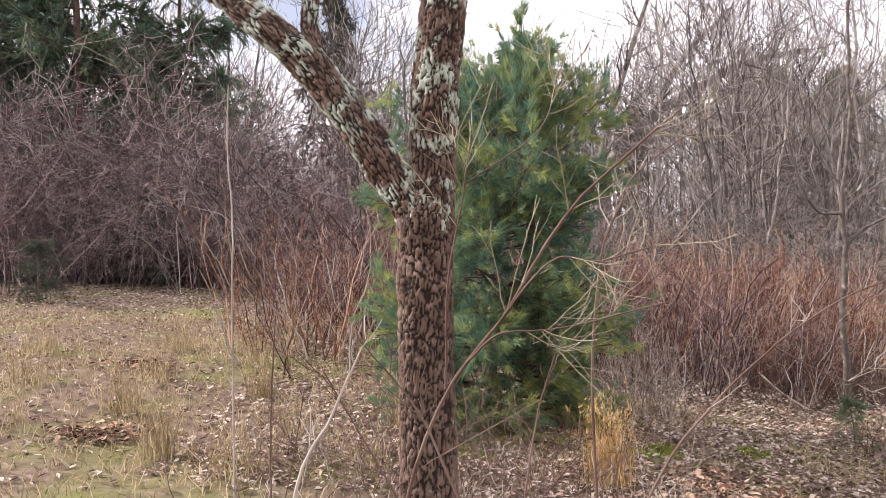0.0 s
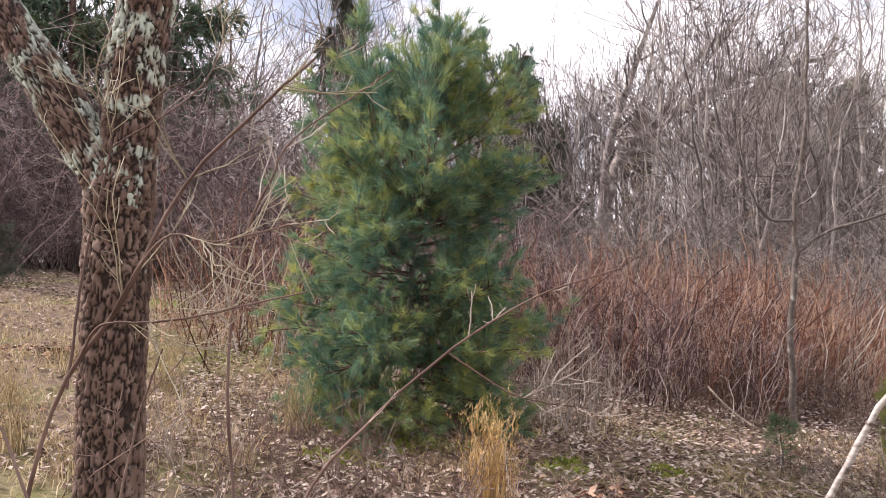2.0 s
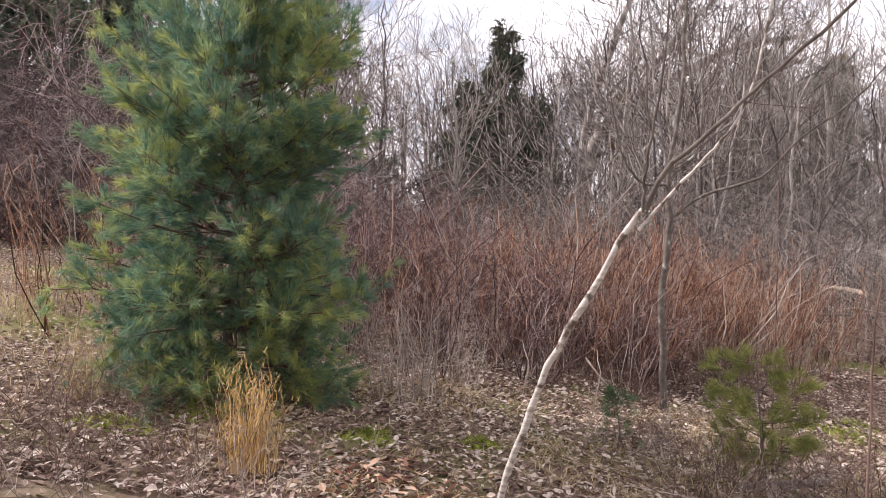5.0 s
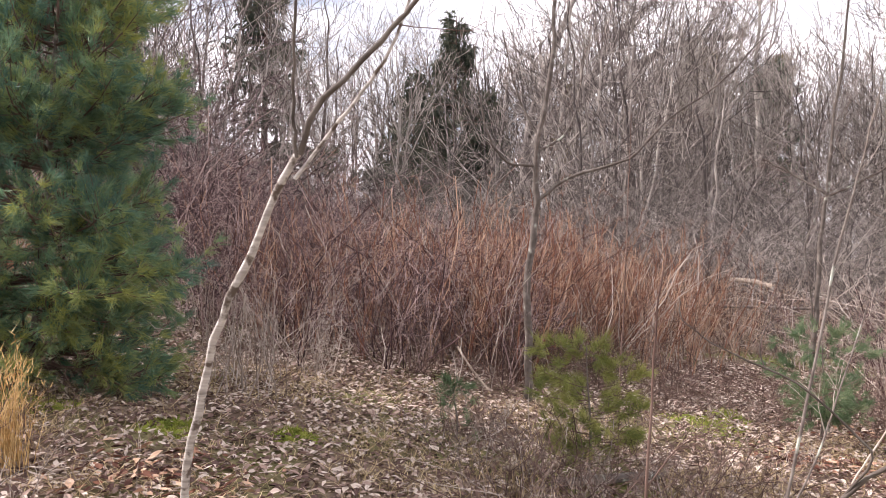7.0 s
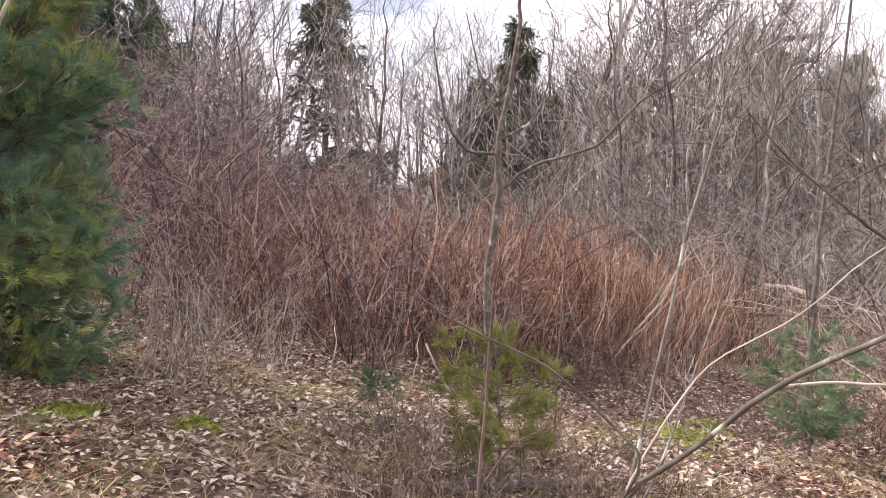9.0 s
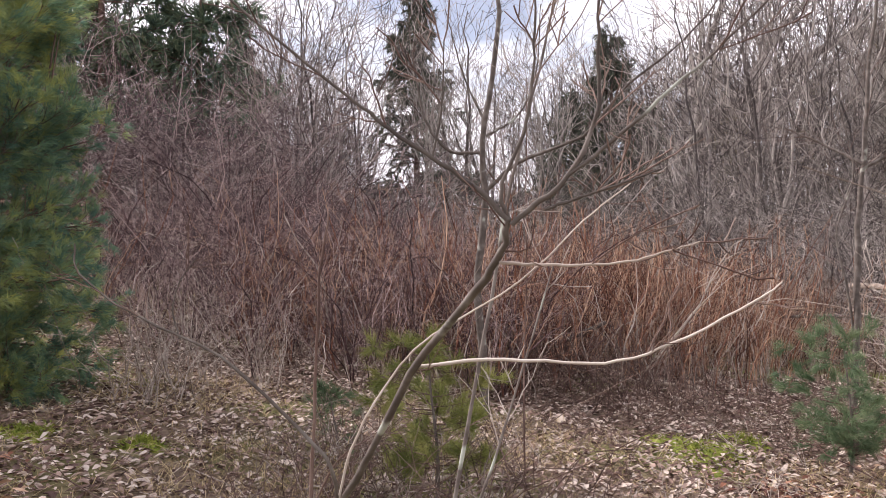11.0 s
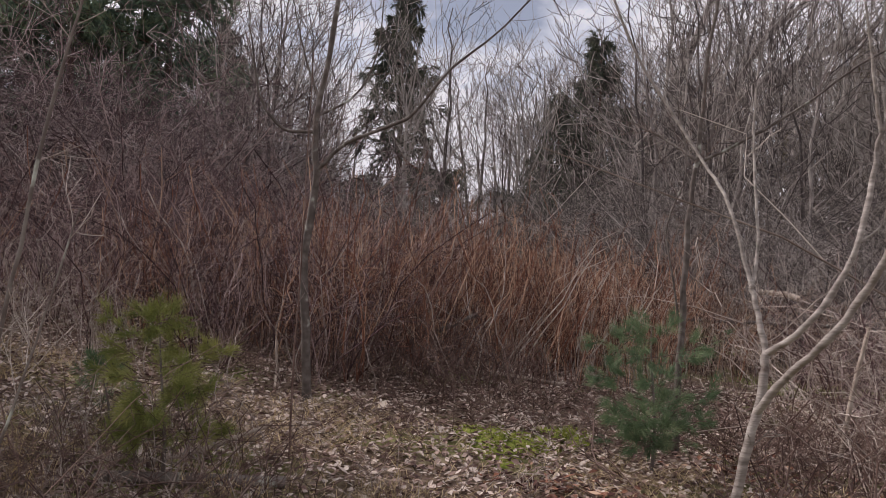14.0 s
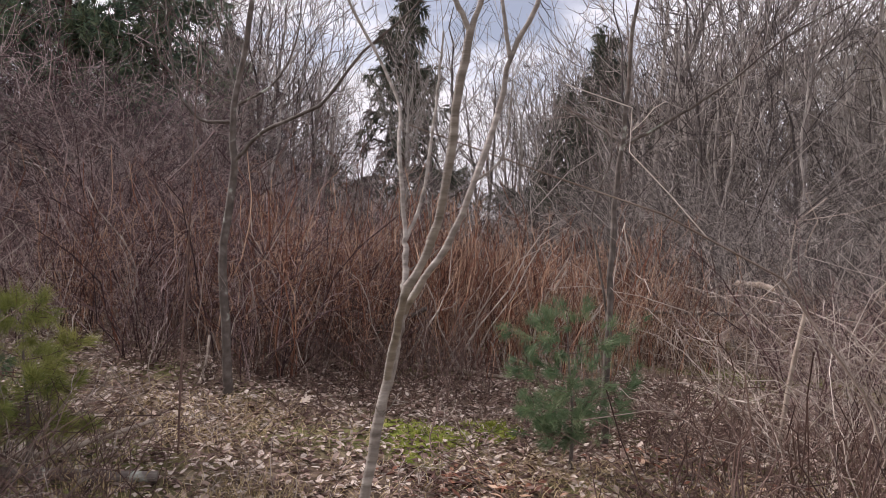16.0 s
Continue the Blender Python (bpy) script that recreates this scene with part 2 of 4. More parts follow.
def tubes(P, R, k=3):
    """Tubes round paths P (N, S, 3) with radii R (N, S), k sides each."""
    P, R = np.asarray(P, float), np.asarray(R, float)
    N, S, _ = P.shape
    T = np.gradient(P, axis=1)
    T /= np.linalg.norm(T, axis=2, keepdims=True) + 1e-9
    ref = np.where(np.abs(T[:, :1, 2:3]).repeat(S, 1) > 0.6, np.array([1.0, 0.15, 0]), np.array([0.1, 0.2, 1.0]))
    A = np.cross(T, ref)
    A /= np.linalg.norm(A, axis=2, keepdims=True) + 1e-9
    B = np.cross(T, A)
    th = np.arange(k) * 2 * np.pi / k
    ring = A[:, :, None] * np.cos(th)[:, None] + B[:, :, None] * np.sin(th)[:, None]
    V = (P[:, :, None] + ring * R[:, :, None, None]).reshape(-1, 3)
    n, s, j = np.meshgrid(np.arange(N), np.arange(S - 1), np.arange(k), indexing="ij")
    a = (n * S + s) * k
    F = np.stack([a + j, a + (j + 1) % k, a + k + (j + 1) % k, a + k + j], -1).reshape(-1, 4)
    return V, F


def spline(pts, n):
    """n points of a Catmull-Rom curve through pts."""
    p = np.asarray(pts, float)
    p = np.vstack([2 * p[0] - p[1], p, 2 * p[-1] - p[-2]])
    u = np.linspace(0, len(p) - 3 - 1e-6, n)
    i = u.astype(int)
    t = (u - i)[:, None]
    a, b, c, d = p[i], p[i + 1], p[i + 2], p[i + 3]
    return 0.5 * (2 * b + (c - a) * t + (2 * a - 5 * b + 4 * c - d) * t ** 2 + (3 * b - a - 3 * c + d) * t ** 3)


def kids(rng, P, R, per, length, angle=(25, 60), lo=0.25, hi=1.0, seg=5, lift=0.15, wob=0.08, rr=0.6, end=0.35):
    """Side shoots of the paths P: per of them on each, about length metres long (longest low down)."""
    N, S, _ = P.shape
    M = max(1, int(N * per))
    i = np.arange(M) % N
    u = rng.uniform(lo, hi, M)
    f = u * (S - 1)
    j = np.minimum(f.astype(int), S - 2)
    t = (f - j)[:, None]
    base = P[i, j] * (1 - t) + P[i, j + 1] * t
    r0 = (R[i, j] * (1 - t[:, 0]) + R[i, j + 1] * t[:, 0]) * rr
    T = P[i, j + 1] - P[i, j]
    T /= np.linalg.norm(T, axis=1, keepdims=True) + 1e-9
    q = rng.normal(size=(M, 3))
    q -= T * (q * T).sum(1, keepdims=True)
    q /= np.linalg.norm(q, axis=1, keepdims=True)
    a = np.radians(rng.uniform(*angle, M))[:, None]
    D = T * np.cos(a) + q * np.sin(a)
    L = (length * rng.uniform(0.45, 1.25, M) * (1.15 - 0.55 * u))[:, None, None]
    s = np.linspace(0, 1, seg)[None, :, None]
    W = np.cumsum(rng.normal(size=(M, seg, 3)) * wob / seg ** 0.5, axis=1) * s
    Q = base[:, None] + L * (D[:, None] * s + W + np.array([0, 0, lift]) * s ** 2)
    return Q, r0[:, None] * np.linspace(1, end, seg)[None]


def canes(rng, n, spread, height, lean=0.25, arch=0.2, r=0.006, seg=7, groups=0):
    """Stems that rise from a patch of ground."""
    b = rng.normal(size=(n, 2)) * spread * 0.5
    if groups:
        b = b[:groups][rng.integers(0, groups, n)] + rng.normal(size=(n, 2)) * 0.045
    s = np.linspace(0, 1, seg)[None, :, None]
    H = (height * rng.uniform(0.55, 1.1, n))[:, None, None]
    d = np.concatenate([rng.normal(size=(n, 2)) * lean + b * 0.25, np.ones((n, 1))], 1)[:, None]
    az = rng.uniform(0, 2 * np.pi, n)
    o = np.stack([np.cos(az), np.sin(az), -0.6 * np.ones(n)], 1)[:, None] * arch
    W = np.cumsum(rng.normal(size=(n, seg, 3)) * 0.045, axis=1) * s ** 0.5
    P = np.concatenate([b, np.full((n, 1), -0.05)], 1)[:, None] + H * (d * s + o * s ** 2 + W)
    return P, (r * rng.uniform(0.35, 1.0, n) ** 1.5 * 1.8)[:, None] * np.linspace(1, 0.4, seg)[None]


def needles(rng, tips, dirs, per, length, width, spread=0.8, droop=0.2):
    """Needle tufts: thin triangles that fan out from tips along dirs."""
    M = len(tips) * per
    i = np.repeat(np.arange(len(tips)), per)
    d = dirs[i] + rng.normal(size=(M, 3)) * spread
    d[:, 2] -= droop * rng.uniform(0, 1, M)
    d /= np.linalg.norm(d, axis=1, keepdims=True)
    w = np.cross(d, rng.normal(size=(M, 3)))
    w /= np.linalg.norm(w, axis=1, keepdims=True) + 1e-9
    p = tips[i] + rng.normal(size=(M, 3)) * 0.012
    L = (length * rng.uniform(0.7, 1.2, M))[:, None]
    V = np.stack([p - w * width / 2, p + w * width / 2, p + d * L], 1).reshape(-1, 3)
    shift = np.repeat(rng.uniform(-0.5, 0.5, len(tips)), per * 3).astype(np.float32)
    return V, np.arange(M * 3).reshape(-1, 3), shift


# ---- ground ----
def build_ground():
    rng = np.random.default_rng(1)
    xs = np.concatenate([-3000 * np.geomspace(1, 0.006, 14), np.linspace(-16, 22, 191), 3000 * np.geomspace(0.008, 1, 14)])
    ys = np.concatenate([-3000 * np.geomspace(1, 0.003, 14), np.linspace(-8, 26, 171), 3000 * np.geomspace(0.01, 1, 14)])
    X, Y = np.meshgrid(xs, ys, indexing="ij")
    Z = gz(X, Y)
    near = (np.abs(X - 3) < 19) & (Y > -8) & (Y < 26)
    Z = Z + near * rng.normal(size=X.shape) * 0.008
    V = np.stack([X, Y, Z], -1).reshape(-1, 3)
    a, b = len(xs), len(ys)
    i, j = np.meshgrid(np.arange(a - 1), np.arange(b - 1), indexing="ij")
    q = (i * b + j).ravel()
    ob = part("ground", (V, np.stack([q, q + b, q + b + 1, q + 1], 1)), M_SOIL)
    tagged(ob, "brown leaf-littered sloping soil of the overgrown field", "ground", kind="structure")


build_ground()


def scatter(rng, n, x0, x1, y0, y1, keep=None):
    x, y = rng.uniform(x0, x1, n), rng.uniform(y0, y1, n)
    if keep is not None:
        k = rng.uniform(0, 1, n) < keep(x, y)
        x, y = x[k], y[k]
    return np.stack([x, y, gz(x, y)], 1)


def lawn(x, y):
    """1 on the grassy clearing to the left, 0 under the thicket."""
    edge = 0.4 + 0.10 * (y - 6) - 0.02 * (y - 6) ** 2
    patchy = 0.5 + 0.5 * np.sin(1.9 * x + 1.3 * np.sin(0.8 * y)) * np.sin(1.4 * y + 0.7 * np.sin(1.6 * x))
    return np.clip((edge - x) * 0.8, 0, 1) * (0.35 + 0.65 * patchy) * np.clip((14.0 - y) / 2, 0, 1)


def leaf_quads(rng, P, size):
    """Curled leaves lying on the points P: two quads folded along the middle."""
    n = len(P)
    az, s = rng.uniform(0, 2 * np.pi, n), size * rng.uniform(0.5, 1.3, n)
    t1, t2 = rng.normal(0, 0.28, n), rng.normal(0, 0.28, n)
    u = np.stack([np.cos(az), np.sin(az), t1], 1) * s[:, None]
    v = np.stack([-np.sin(az), np.cos(az), t2], 1) * (s * rng.uniform(0.35, 0.7, n))[:, None]
    c = P + np.array([0, 0, 0.012]) + np.abs(rng.normal(0, 0.012, (n, 1))) * np.array([0, 0, 1])
    up = np.array([0, 0, 1]) * (s * rng.uniform(-0.05, 0.35, n))[:, None]
    pts = [c - u, c - 0.1 * u + v * 0.9 + up, c + 0.5 * u + v * 0.6 + up, c + u, c + 0.4 * u - v * 0.6 + up, c - 0.2 * u - v * 0.9 + up]
    V = np.stack(pts, 1).reshape(-1, 3)
    k = np.arange(n)[:, None] * 6
    F = np.concatenate([k + np.array([[0, 1, 2, 3]]), k + np.array([[0, 3, 4, 5]])])
    return V, F


def blades(rng, P, height, width=0.005, lean=0.5):
    n = len(P)
    h = height * rng.uniform(0.4, 1.25, n)
    d = np.stack([rng.normal(0, lean, n), rng.normal(0, lean, n), np.ones(n)], 1) * h[:, None]
    az = rng.uniform(0, 2 * np.pi, n)
    w = np.stack([np.cos(az), np.sin(az), 0 * az], 1) * width * 0.5
    bend = np.stack([rng.normal(0, 0.4, n), rng.normal(0, 0.4, n), -0.25 * np.ones(n)], 1) * h[:, None]
    V = np.stack([P - w, P + w, P + d * 0.55 + w * 0.8, P + d * 0.55 - w * 0.8, P + d + bend + w * 0.2, P + d + bend - w * 0.2], 1).reshape(-1, 3)
    k = np.arange(n)[:, None] * 6
    return V, np.concatenate([k + np.array([[0, 1, 2, 3]]), k + np.array([[3, 2, 4, 5]])])


def ground_cover():
    rng = np.random.default_rng(2)
    P = np.concatenate([scatter(rng, 82000, -2, 11, 4.8, 12.5, lambda x, y: 1 - 0.75 * lawn(x, y)),
                        scatter(rng, 34000, -12, -1, 4.5, 20, lambda x, y: 1 - 0.45 * lawn(x, y)),
                        scatter(rng, 5000, -1, 9, 1, 5), scatter(rng, 12000, 6, 16, 8, 18)])
    tagged(part("leaf_litter", leaf_quads(rng, P, 0.031), M_LITTER, smooth=False), "curled brown and tan oak leaves lying over the soil", "leaf litter", kind="stuff")
    G = scatter(rng, 48000, -12, 1.2, 4, 18, lawn)
    tagged(part("dry_grass", blades(rng, G, 0.13, 0.007), M_GRASS), "short straw-coloured dry grass of the clearing", "grass", kind="stuff")
    G = scatter(rng, 22000, -12, 1.5, 4, 18, lambda x, y: lawn(x + 1.1, y + 0.8) * 0.8)
    tagged(part("short_grass", blades(rng, G, 0.07, 0.007), M_GREENGRASS), "thin greenish turf between straw and fallen leaves", "grass", kind="stuff")
    G = scatter(rng, 30000, 0.5, 9.5, 5, 8.6, lambda x, y: 0.25 + 0.5 * (np.sin(2.3 * x) * np.sin(2.1 * y + 1) > 0.2))
    tagged(part("straw", blades(rng, G, 0.10, 0.006, 0.9), M_GRASS), "flattened pale straw among the leaves", "grass", kind="stuff")
    H = np.concatenate([np.array([[x, y, 0]]) + rng.normal(0, 1, (260, 3)) * np.array([r, r * 0.8, 0]) for x, y, r in ((-2.6, 5.6, 0.22), (-0.15, 7.6, 0.3), (2.0, 5.4, 0.3), (-3.3, 8.2, 0.25), (6.9, 7.4, 0.3), (8.3, 8.6, 0.35))])
    H[:, 2] = gz(H[:, 0], H[:, 1]) + rng.uniform(0, 0.04, len(H))
    tagged(part("russet_leaves", leaf_quads(rng, H, 0.036), M_RUST, smooth=False), "heaps of russet leaves on the ground", "leaf litter", kind="stuff")
    # paler, larger leaves that stand out
    for x, y in ((3.58, 6.5), (1.95, 6.1), (4.5, 6.13), (3.09, 5.64), (3.57, 6.57), (5.2, 8.6)):
        ob = part("fallen_leaf", leaf_quads(rng, np.array([[0, 0, 0.0]]), 0.085), M_PALELEAF, smooth=False)
        ob.matrix_world = pose(x, y, float(gz(x, y)) + 0.01)
        tagged(ob, "large pale curled leaf lying on the leaf litter", "leaf", "pale fallen leaves")


ground_cover()


def moss_patch(x, y, rx, ry, seed):
    rng = np.random.default_rng(seed)
    n, m = 26, 10
    V, F = [], []
    th = np.linspace(0, 2 * np.pi, n, endpoint=False)
    edge = 1 + 0.25 * np.sin(3 * th + seed) + 0.15 * np.sin(7 * th + 2 * seed)
    for k in range(m + 1):
        s = k / m
        px, py = x + rx * edge * s * np.cos(th), y + ry * edge * s * np.sin(th)
        V.append(np.stack([px, py, gz(px, py) + 0.03 * (1 - s ** 2) + rng.normal(0, 0.008, n) * (s < 1) - 0.02 * (s == 1)], 1))
    V = np.concatenate(V)
    for k in range(m):
        for j in range(n):
            F.append((k * n + j, k * n + (j + 1) % n, (k + 1) * n + (j + 1) % n, (k + 1) * n + j))
    pts = V[rng.integers(0, len(V), 500)] + rng.normal(0, 0.02, (500, 3)) * np.array([1, 1, 0.2])
    ob = part("moss_patch", join((V, np.array(F)), blades(rng, pts, 0.035, 0.008)), M_MOSS)
    tagged(ob, "bright yellow-green moss cushion between fallen leaves", "moss", "moss patches")


for i, a in enumerate(((6.3, 8.35, 0.42, 0.5), (0.6, 6.5, 0.55, 0.3), (2.6, 6.4, 0.16, 0.16), (0.1, 5.9, 0.35, 0.2), (1.8, 6.3, 0.2, 0.2), (6.75, 8.9, 0.25, 0.3), (-0.1, 6.7, 0.3, 0.2))):
    moss_patch(*a, i)


# ---- the forked tree by the start ----
def rough_limb(pts, radii, n=150, k=44, depth=0.012, seed=0):
    """A limb with furrowed bark: plates between deep cracks."""
    n, k = int(n * 2.2), int(k * 2.6)
    P = spline(pts, n)
    R = np.interp(np.linspace(0, 1, n), np.linspace(0, 1, len(radii)), radii)
    V, F = tubes(P[None], R[None], k)
    V = V.reshape(n, k, 3)
    along = np.concatenate([[0], np.cumsum(np.linalg.norm(np.diff(P, axis=0), axis=1))])
    out = V - P[:, None]
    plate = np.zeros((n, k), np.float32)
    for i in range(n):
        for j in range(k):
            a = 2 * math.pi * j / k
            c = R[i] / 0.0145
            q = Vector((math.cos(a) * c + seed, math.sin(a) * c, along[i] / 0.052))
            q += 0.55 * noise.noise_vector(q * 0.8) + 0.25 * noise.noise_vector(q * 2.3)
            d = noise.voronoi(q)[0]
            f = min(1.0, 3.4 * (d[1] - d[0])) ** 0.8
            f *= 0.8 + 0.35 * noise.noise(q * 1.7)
            # one value both recesses the bark and darkens its colour in M_BARK
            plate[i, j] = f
            g = noise.noise(Vector((math.cos(a) * 2 + seed, math.sin(a) * 2, along[i] * 9)))
            V[i, j] = P[i] + out[i, j] * (1 + (depth * (f - 0.6) + 0.008 * g) / R[i])
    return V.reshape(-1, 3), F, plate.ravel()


def forked_tree():
    x, y = -0.07, 2.43
    z = float(gz(x, y)) - 0.1
    t = thing("forked_tree", (x, y, z), "leafless forked tree with deeply furrowed brown bark and pale lichen", "tree")
    o = np.array([x, y, z])
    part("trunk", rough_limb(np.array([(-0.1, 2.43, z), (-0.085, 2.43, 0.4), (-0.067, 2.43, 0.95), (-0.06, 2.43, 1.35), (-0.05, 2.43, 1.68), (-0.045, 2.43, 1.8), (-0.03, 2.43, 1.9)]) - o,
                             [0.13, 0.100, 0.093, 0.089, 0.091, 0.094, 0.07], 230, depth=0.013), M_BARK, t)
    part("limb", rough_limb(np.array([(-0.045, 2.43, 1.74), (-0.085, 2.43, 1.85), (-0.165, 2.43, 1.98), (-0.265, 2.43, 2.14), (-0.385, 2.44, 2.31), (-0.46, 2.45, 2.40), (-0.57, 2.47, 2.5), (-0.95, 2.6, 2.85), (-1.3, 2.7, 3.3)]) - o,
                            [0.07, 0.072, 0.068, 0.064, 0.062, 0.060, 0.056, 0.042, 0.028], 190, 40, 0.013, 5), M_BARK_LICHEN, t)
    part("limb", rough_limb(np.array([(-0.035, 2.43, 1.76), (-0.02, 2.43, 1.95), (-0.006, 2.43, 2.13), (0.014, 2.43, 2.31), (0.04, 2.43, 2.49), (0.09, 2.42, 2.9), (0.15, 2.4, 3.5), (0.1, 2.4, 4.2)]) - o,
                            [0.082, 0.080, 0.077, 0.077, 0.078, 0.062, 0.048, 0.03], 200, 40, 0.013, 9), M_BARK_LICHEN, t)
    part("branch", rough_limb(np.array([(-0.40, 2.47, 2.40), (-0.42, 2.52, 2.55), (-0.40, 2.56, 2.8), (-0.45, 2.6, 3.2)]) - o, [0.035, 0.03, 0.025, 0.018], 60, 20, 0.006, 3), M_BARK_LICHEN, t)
    rng = np.random.default_rng(3)
    P = np.stack([spline(np.array([(-0.95, 2.6, 2.85), (-1.3, 2.7, 3.3), (-1.5, 2.8, 4.0)]) - o, 6), spline(np.array([(0.12, 2.4, 3.2), (0.1, 2.4, 4.2), (0.0, 2.5, 5.0)]) - o, 6)])
    Q, R = kids(rng, P, np.full((2, 6), 0.025), 8, 1.1)
    Q2, R2 = kids(rng, Q, R, 5, 0.5)
    part("twig_mass", join(tubes(P, np.full((2, 6), 0.02), 6), tubes(Q, R, 5), tubes(Q2, R2, 3)), M_SMOOTH, t, kind="stuff")


forked_tree()


# ---- saplings with named limbs ----
def sapling(name, label, base, limbs, mat, twig_mat, twigs=(5, 0.35), seed=0, category="tree", sides=10, thorns=0, slim=1.0, pale=(), dark=()):
    """limbs: (points, first and last radius); the first is the stem. Twigs grow from all but the stem's foot."""
    rng = np.random.default_rng(seed)
    t = thing(name, base, label, category)
    o = np.array(base)
    paths, rads = [], []
    for i, (pts, r0, r1) in enumerate(limbs):
        P = spline(np.array(pts) - o, 26)
        P[1:-1] += rng.normal(0, 0.12 * r0, (24, 3))
        R = slim * np.linspace(r0, r1, 26) * (1 + 0.05 * rng.normal(size=26))
        part("stem" if i == 0 else "branch", tubes(P[None], R[None], sides), M_VINE if i in pale else M_DARKBARK if i in dark else mat, t)
        paths.append(P)
        rads.append(R)
    P, R = np.stack(paths), np.stack(rads)
    Q, r = kids(rng, P, np.minimum(R, 0.0032), twigs[0], twigs[1], lo=0.45, wob=0.1, seg=6)
    r = np.maximum(r, 0.0012)
    for i in range(len(Q)):
        Q2, r2 = kids(rng, Q[i:i + 1], r[i:i + 1], 3, twigs[1] * 0.45, lo=0.2, seg=4)
        sets = [tubes(Q[i:i + 1], r[i:i + 1], 4), tubes(Q2, np.maximum(r2, 0.001), 3)]
        if thorns:
            Q3, r3 = kids(rng, Q[i:i + 1], r[i:i + 1], thorns, 0.04, (50, 80), 0.1, 1, 2, 0, 0, 0.5, 0.2)
            sets.append(tubes(Q3, np.clip(r3, 0.0005, 0.0015), 3))
        part("twig", join(*sets), twig_mat, t)
    return t


def g(x, y, dz=-0.04):
    return (x, y, float(gz(x, y)) + dz)


sapling("birch_sapling", "leaning grey birch sapling with peeling pale bark and a forked top", g(2.45, 4.15),
        [([g(2.45, 4.15), (2.52, 4.02, 0.1), (2.6, 3.89, 0.35), (2.68, 3.74, 0.69), (2.78, 3.6, 1.01), (2.9, 3.5, 1.25), (3.01, 3.41, 1.48), (3.08, 3.36, 1.58)], 0.038, 0.022),
         ([(3.08, 3.36, 1.57), (3.13, 3.31, 1.7), (3.25, 3.26, 1.81), (3.36, 3.22, 1.92), (3.45, 3.18, 2.01), (3.7, 3.1, 2.25), (3.9, 3.0, 2.6)], 0.020, 0.010),
         ([(3.06, 3.39, 1.5), (3.15, 3.35, 1.61), (3.27, 3.29, 1.75), (3.36, 3.23, 1.88), (3.42, 3.2, 2.1), (3.45, 3.15, 2.4)], 0.014, 0.006),
         ([(3.07, 3.36, 1.56), (3.065, 3.3, 1.73), (3.09, 3.17, 2.04), (3.1, 3.1, 2.5)], 0.012, 0.005)], M_WHITEBIRCH, M_BROWN, (3, 0.3), 11, sides=14, slim=0.47, dark=(1, 3))
sapling("birch_sapling", "slender many-stemmed birch sapling with grey-green bark", g(7.25, 4.15),
        [([g(7.25, 4.15), (7.28, 4.14, -0.2), (7.326, 4.12, 0.41), (7.376, 4.107, 0.66), (7.397, 4.13, 0.775)], 0.018, 0.0125),
         ([(7.372, 4.108, 0.645), (7.41, 4.03, 0.73), (7.458, 3.93, 0.81), (7.508, 3.9, 0.892), (7.544, 3.853, 0.989), (7.572, 3.807, 1.107), (7.595, 3.78, 1.2)], 0.0115, 0.0085),
         ([(7.395, 4.13, 0.77), (7.448, 4.06, 0.828), (7.501, 4.05, 0.901), (7.55, 4.04, 1.011), (7.59, 4.08, 1.162), (7.605, 4.085, 1.246), (7.66, 4.08, 1.36), (7.72, 4.07, 1.6)], 0.0105, 0.005),
         ([(7.395, 4.13, 0.77), (7.385, 4.17, 0.85), (7.376, 4.2, 0.92)], 0.010, 0.008),
         ([(7.376, 4.2, 0.915), (7.398, 4.253, 1.023), (7.403, 4.344, 1.265), (7.41, 4.36, 1.4)], 0.006, 0.003),
         ([(7.376, 4.2, 0.915), (7.333, 4.281, 1.12), (7.269, 4.447, 1.287), (7.1, 4.5, 1.6), (7.0, 4.5, 1.9)], 0.007, 0.004),
         ([(7.595, 3.78, 1.195), (7.56, 3.77, 1.27), (7.53, 3.76, 1.36), (7.5, 3.75, 1.6)], 0.006, 0.004), ([(7.595, 3.78, 1.195), (7.62, 3.78, 1.28), (7.64, 3.77, 1.4), (7.66, 3.77, 1.65)], 0.006, 0.004),
         ([(7.605, 4.085, 1.246), (7.59, 4.08, 1.36), (7.57, 4.08, 1.55)], 0.006, 0.003), ([(7.55, 4.04, 1.011), (7.6, 4.05, 1.06), (7.615, 4.06, 1.19)], 0.0035, 0.002)],
        M_BIRCH, M_SMOOTH, (0.5, 0.12), 12, sides=14, slim=0.72)
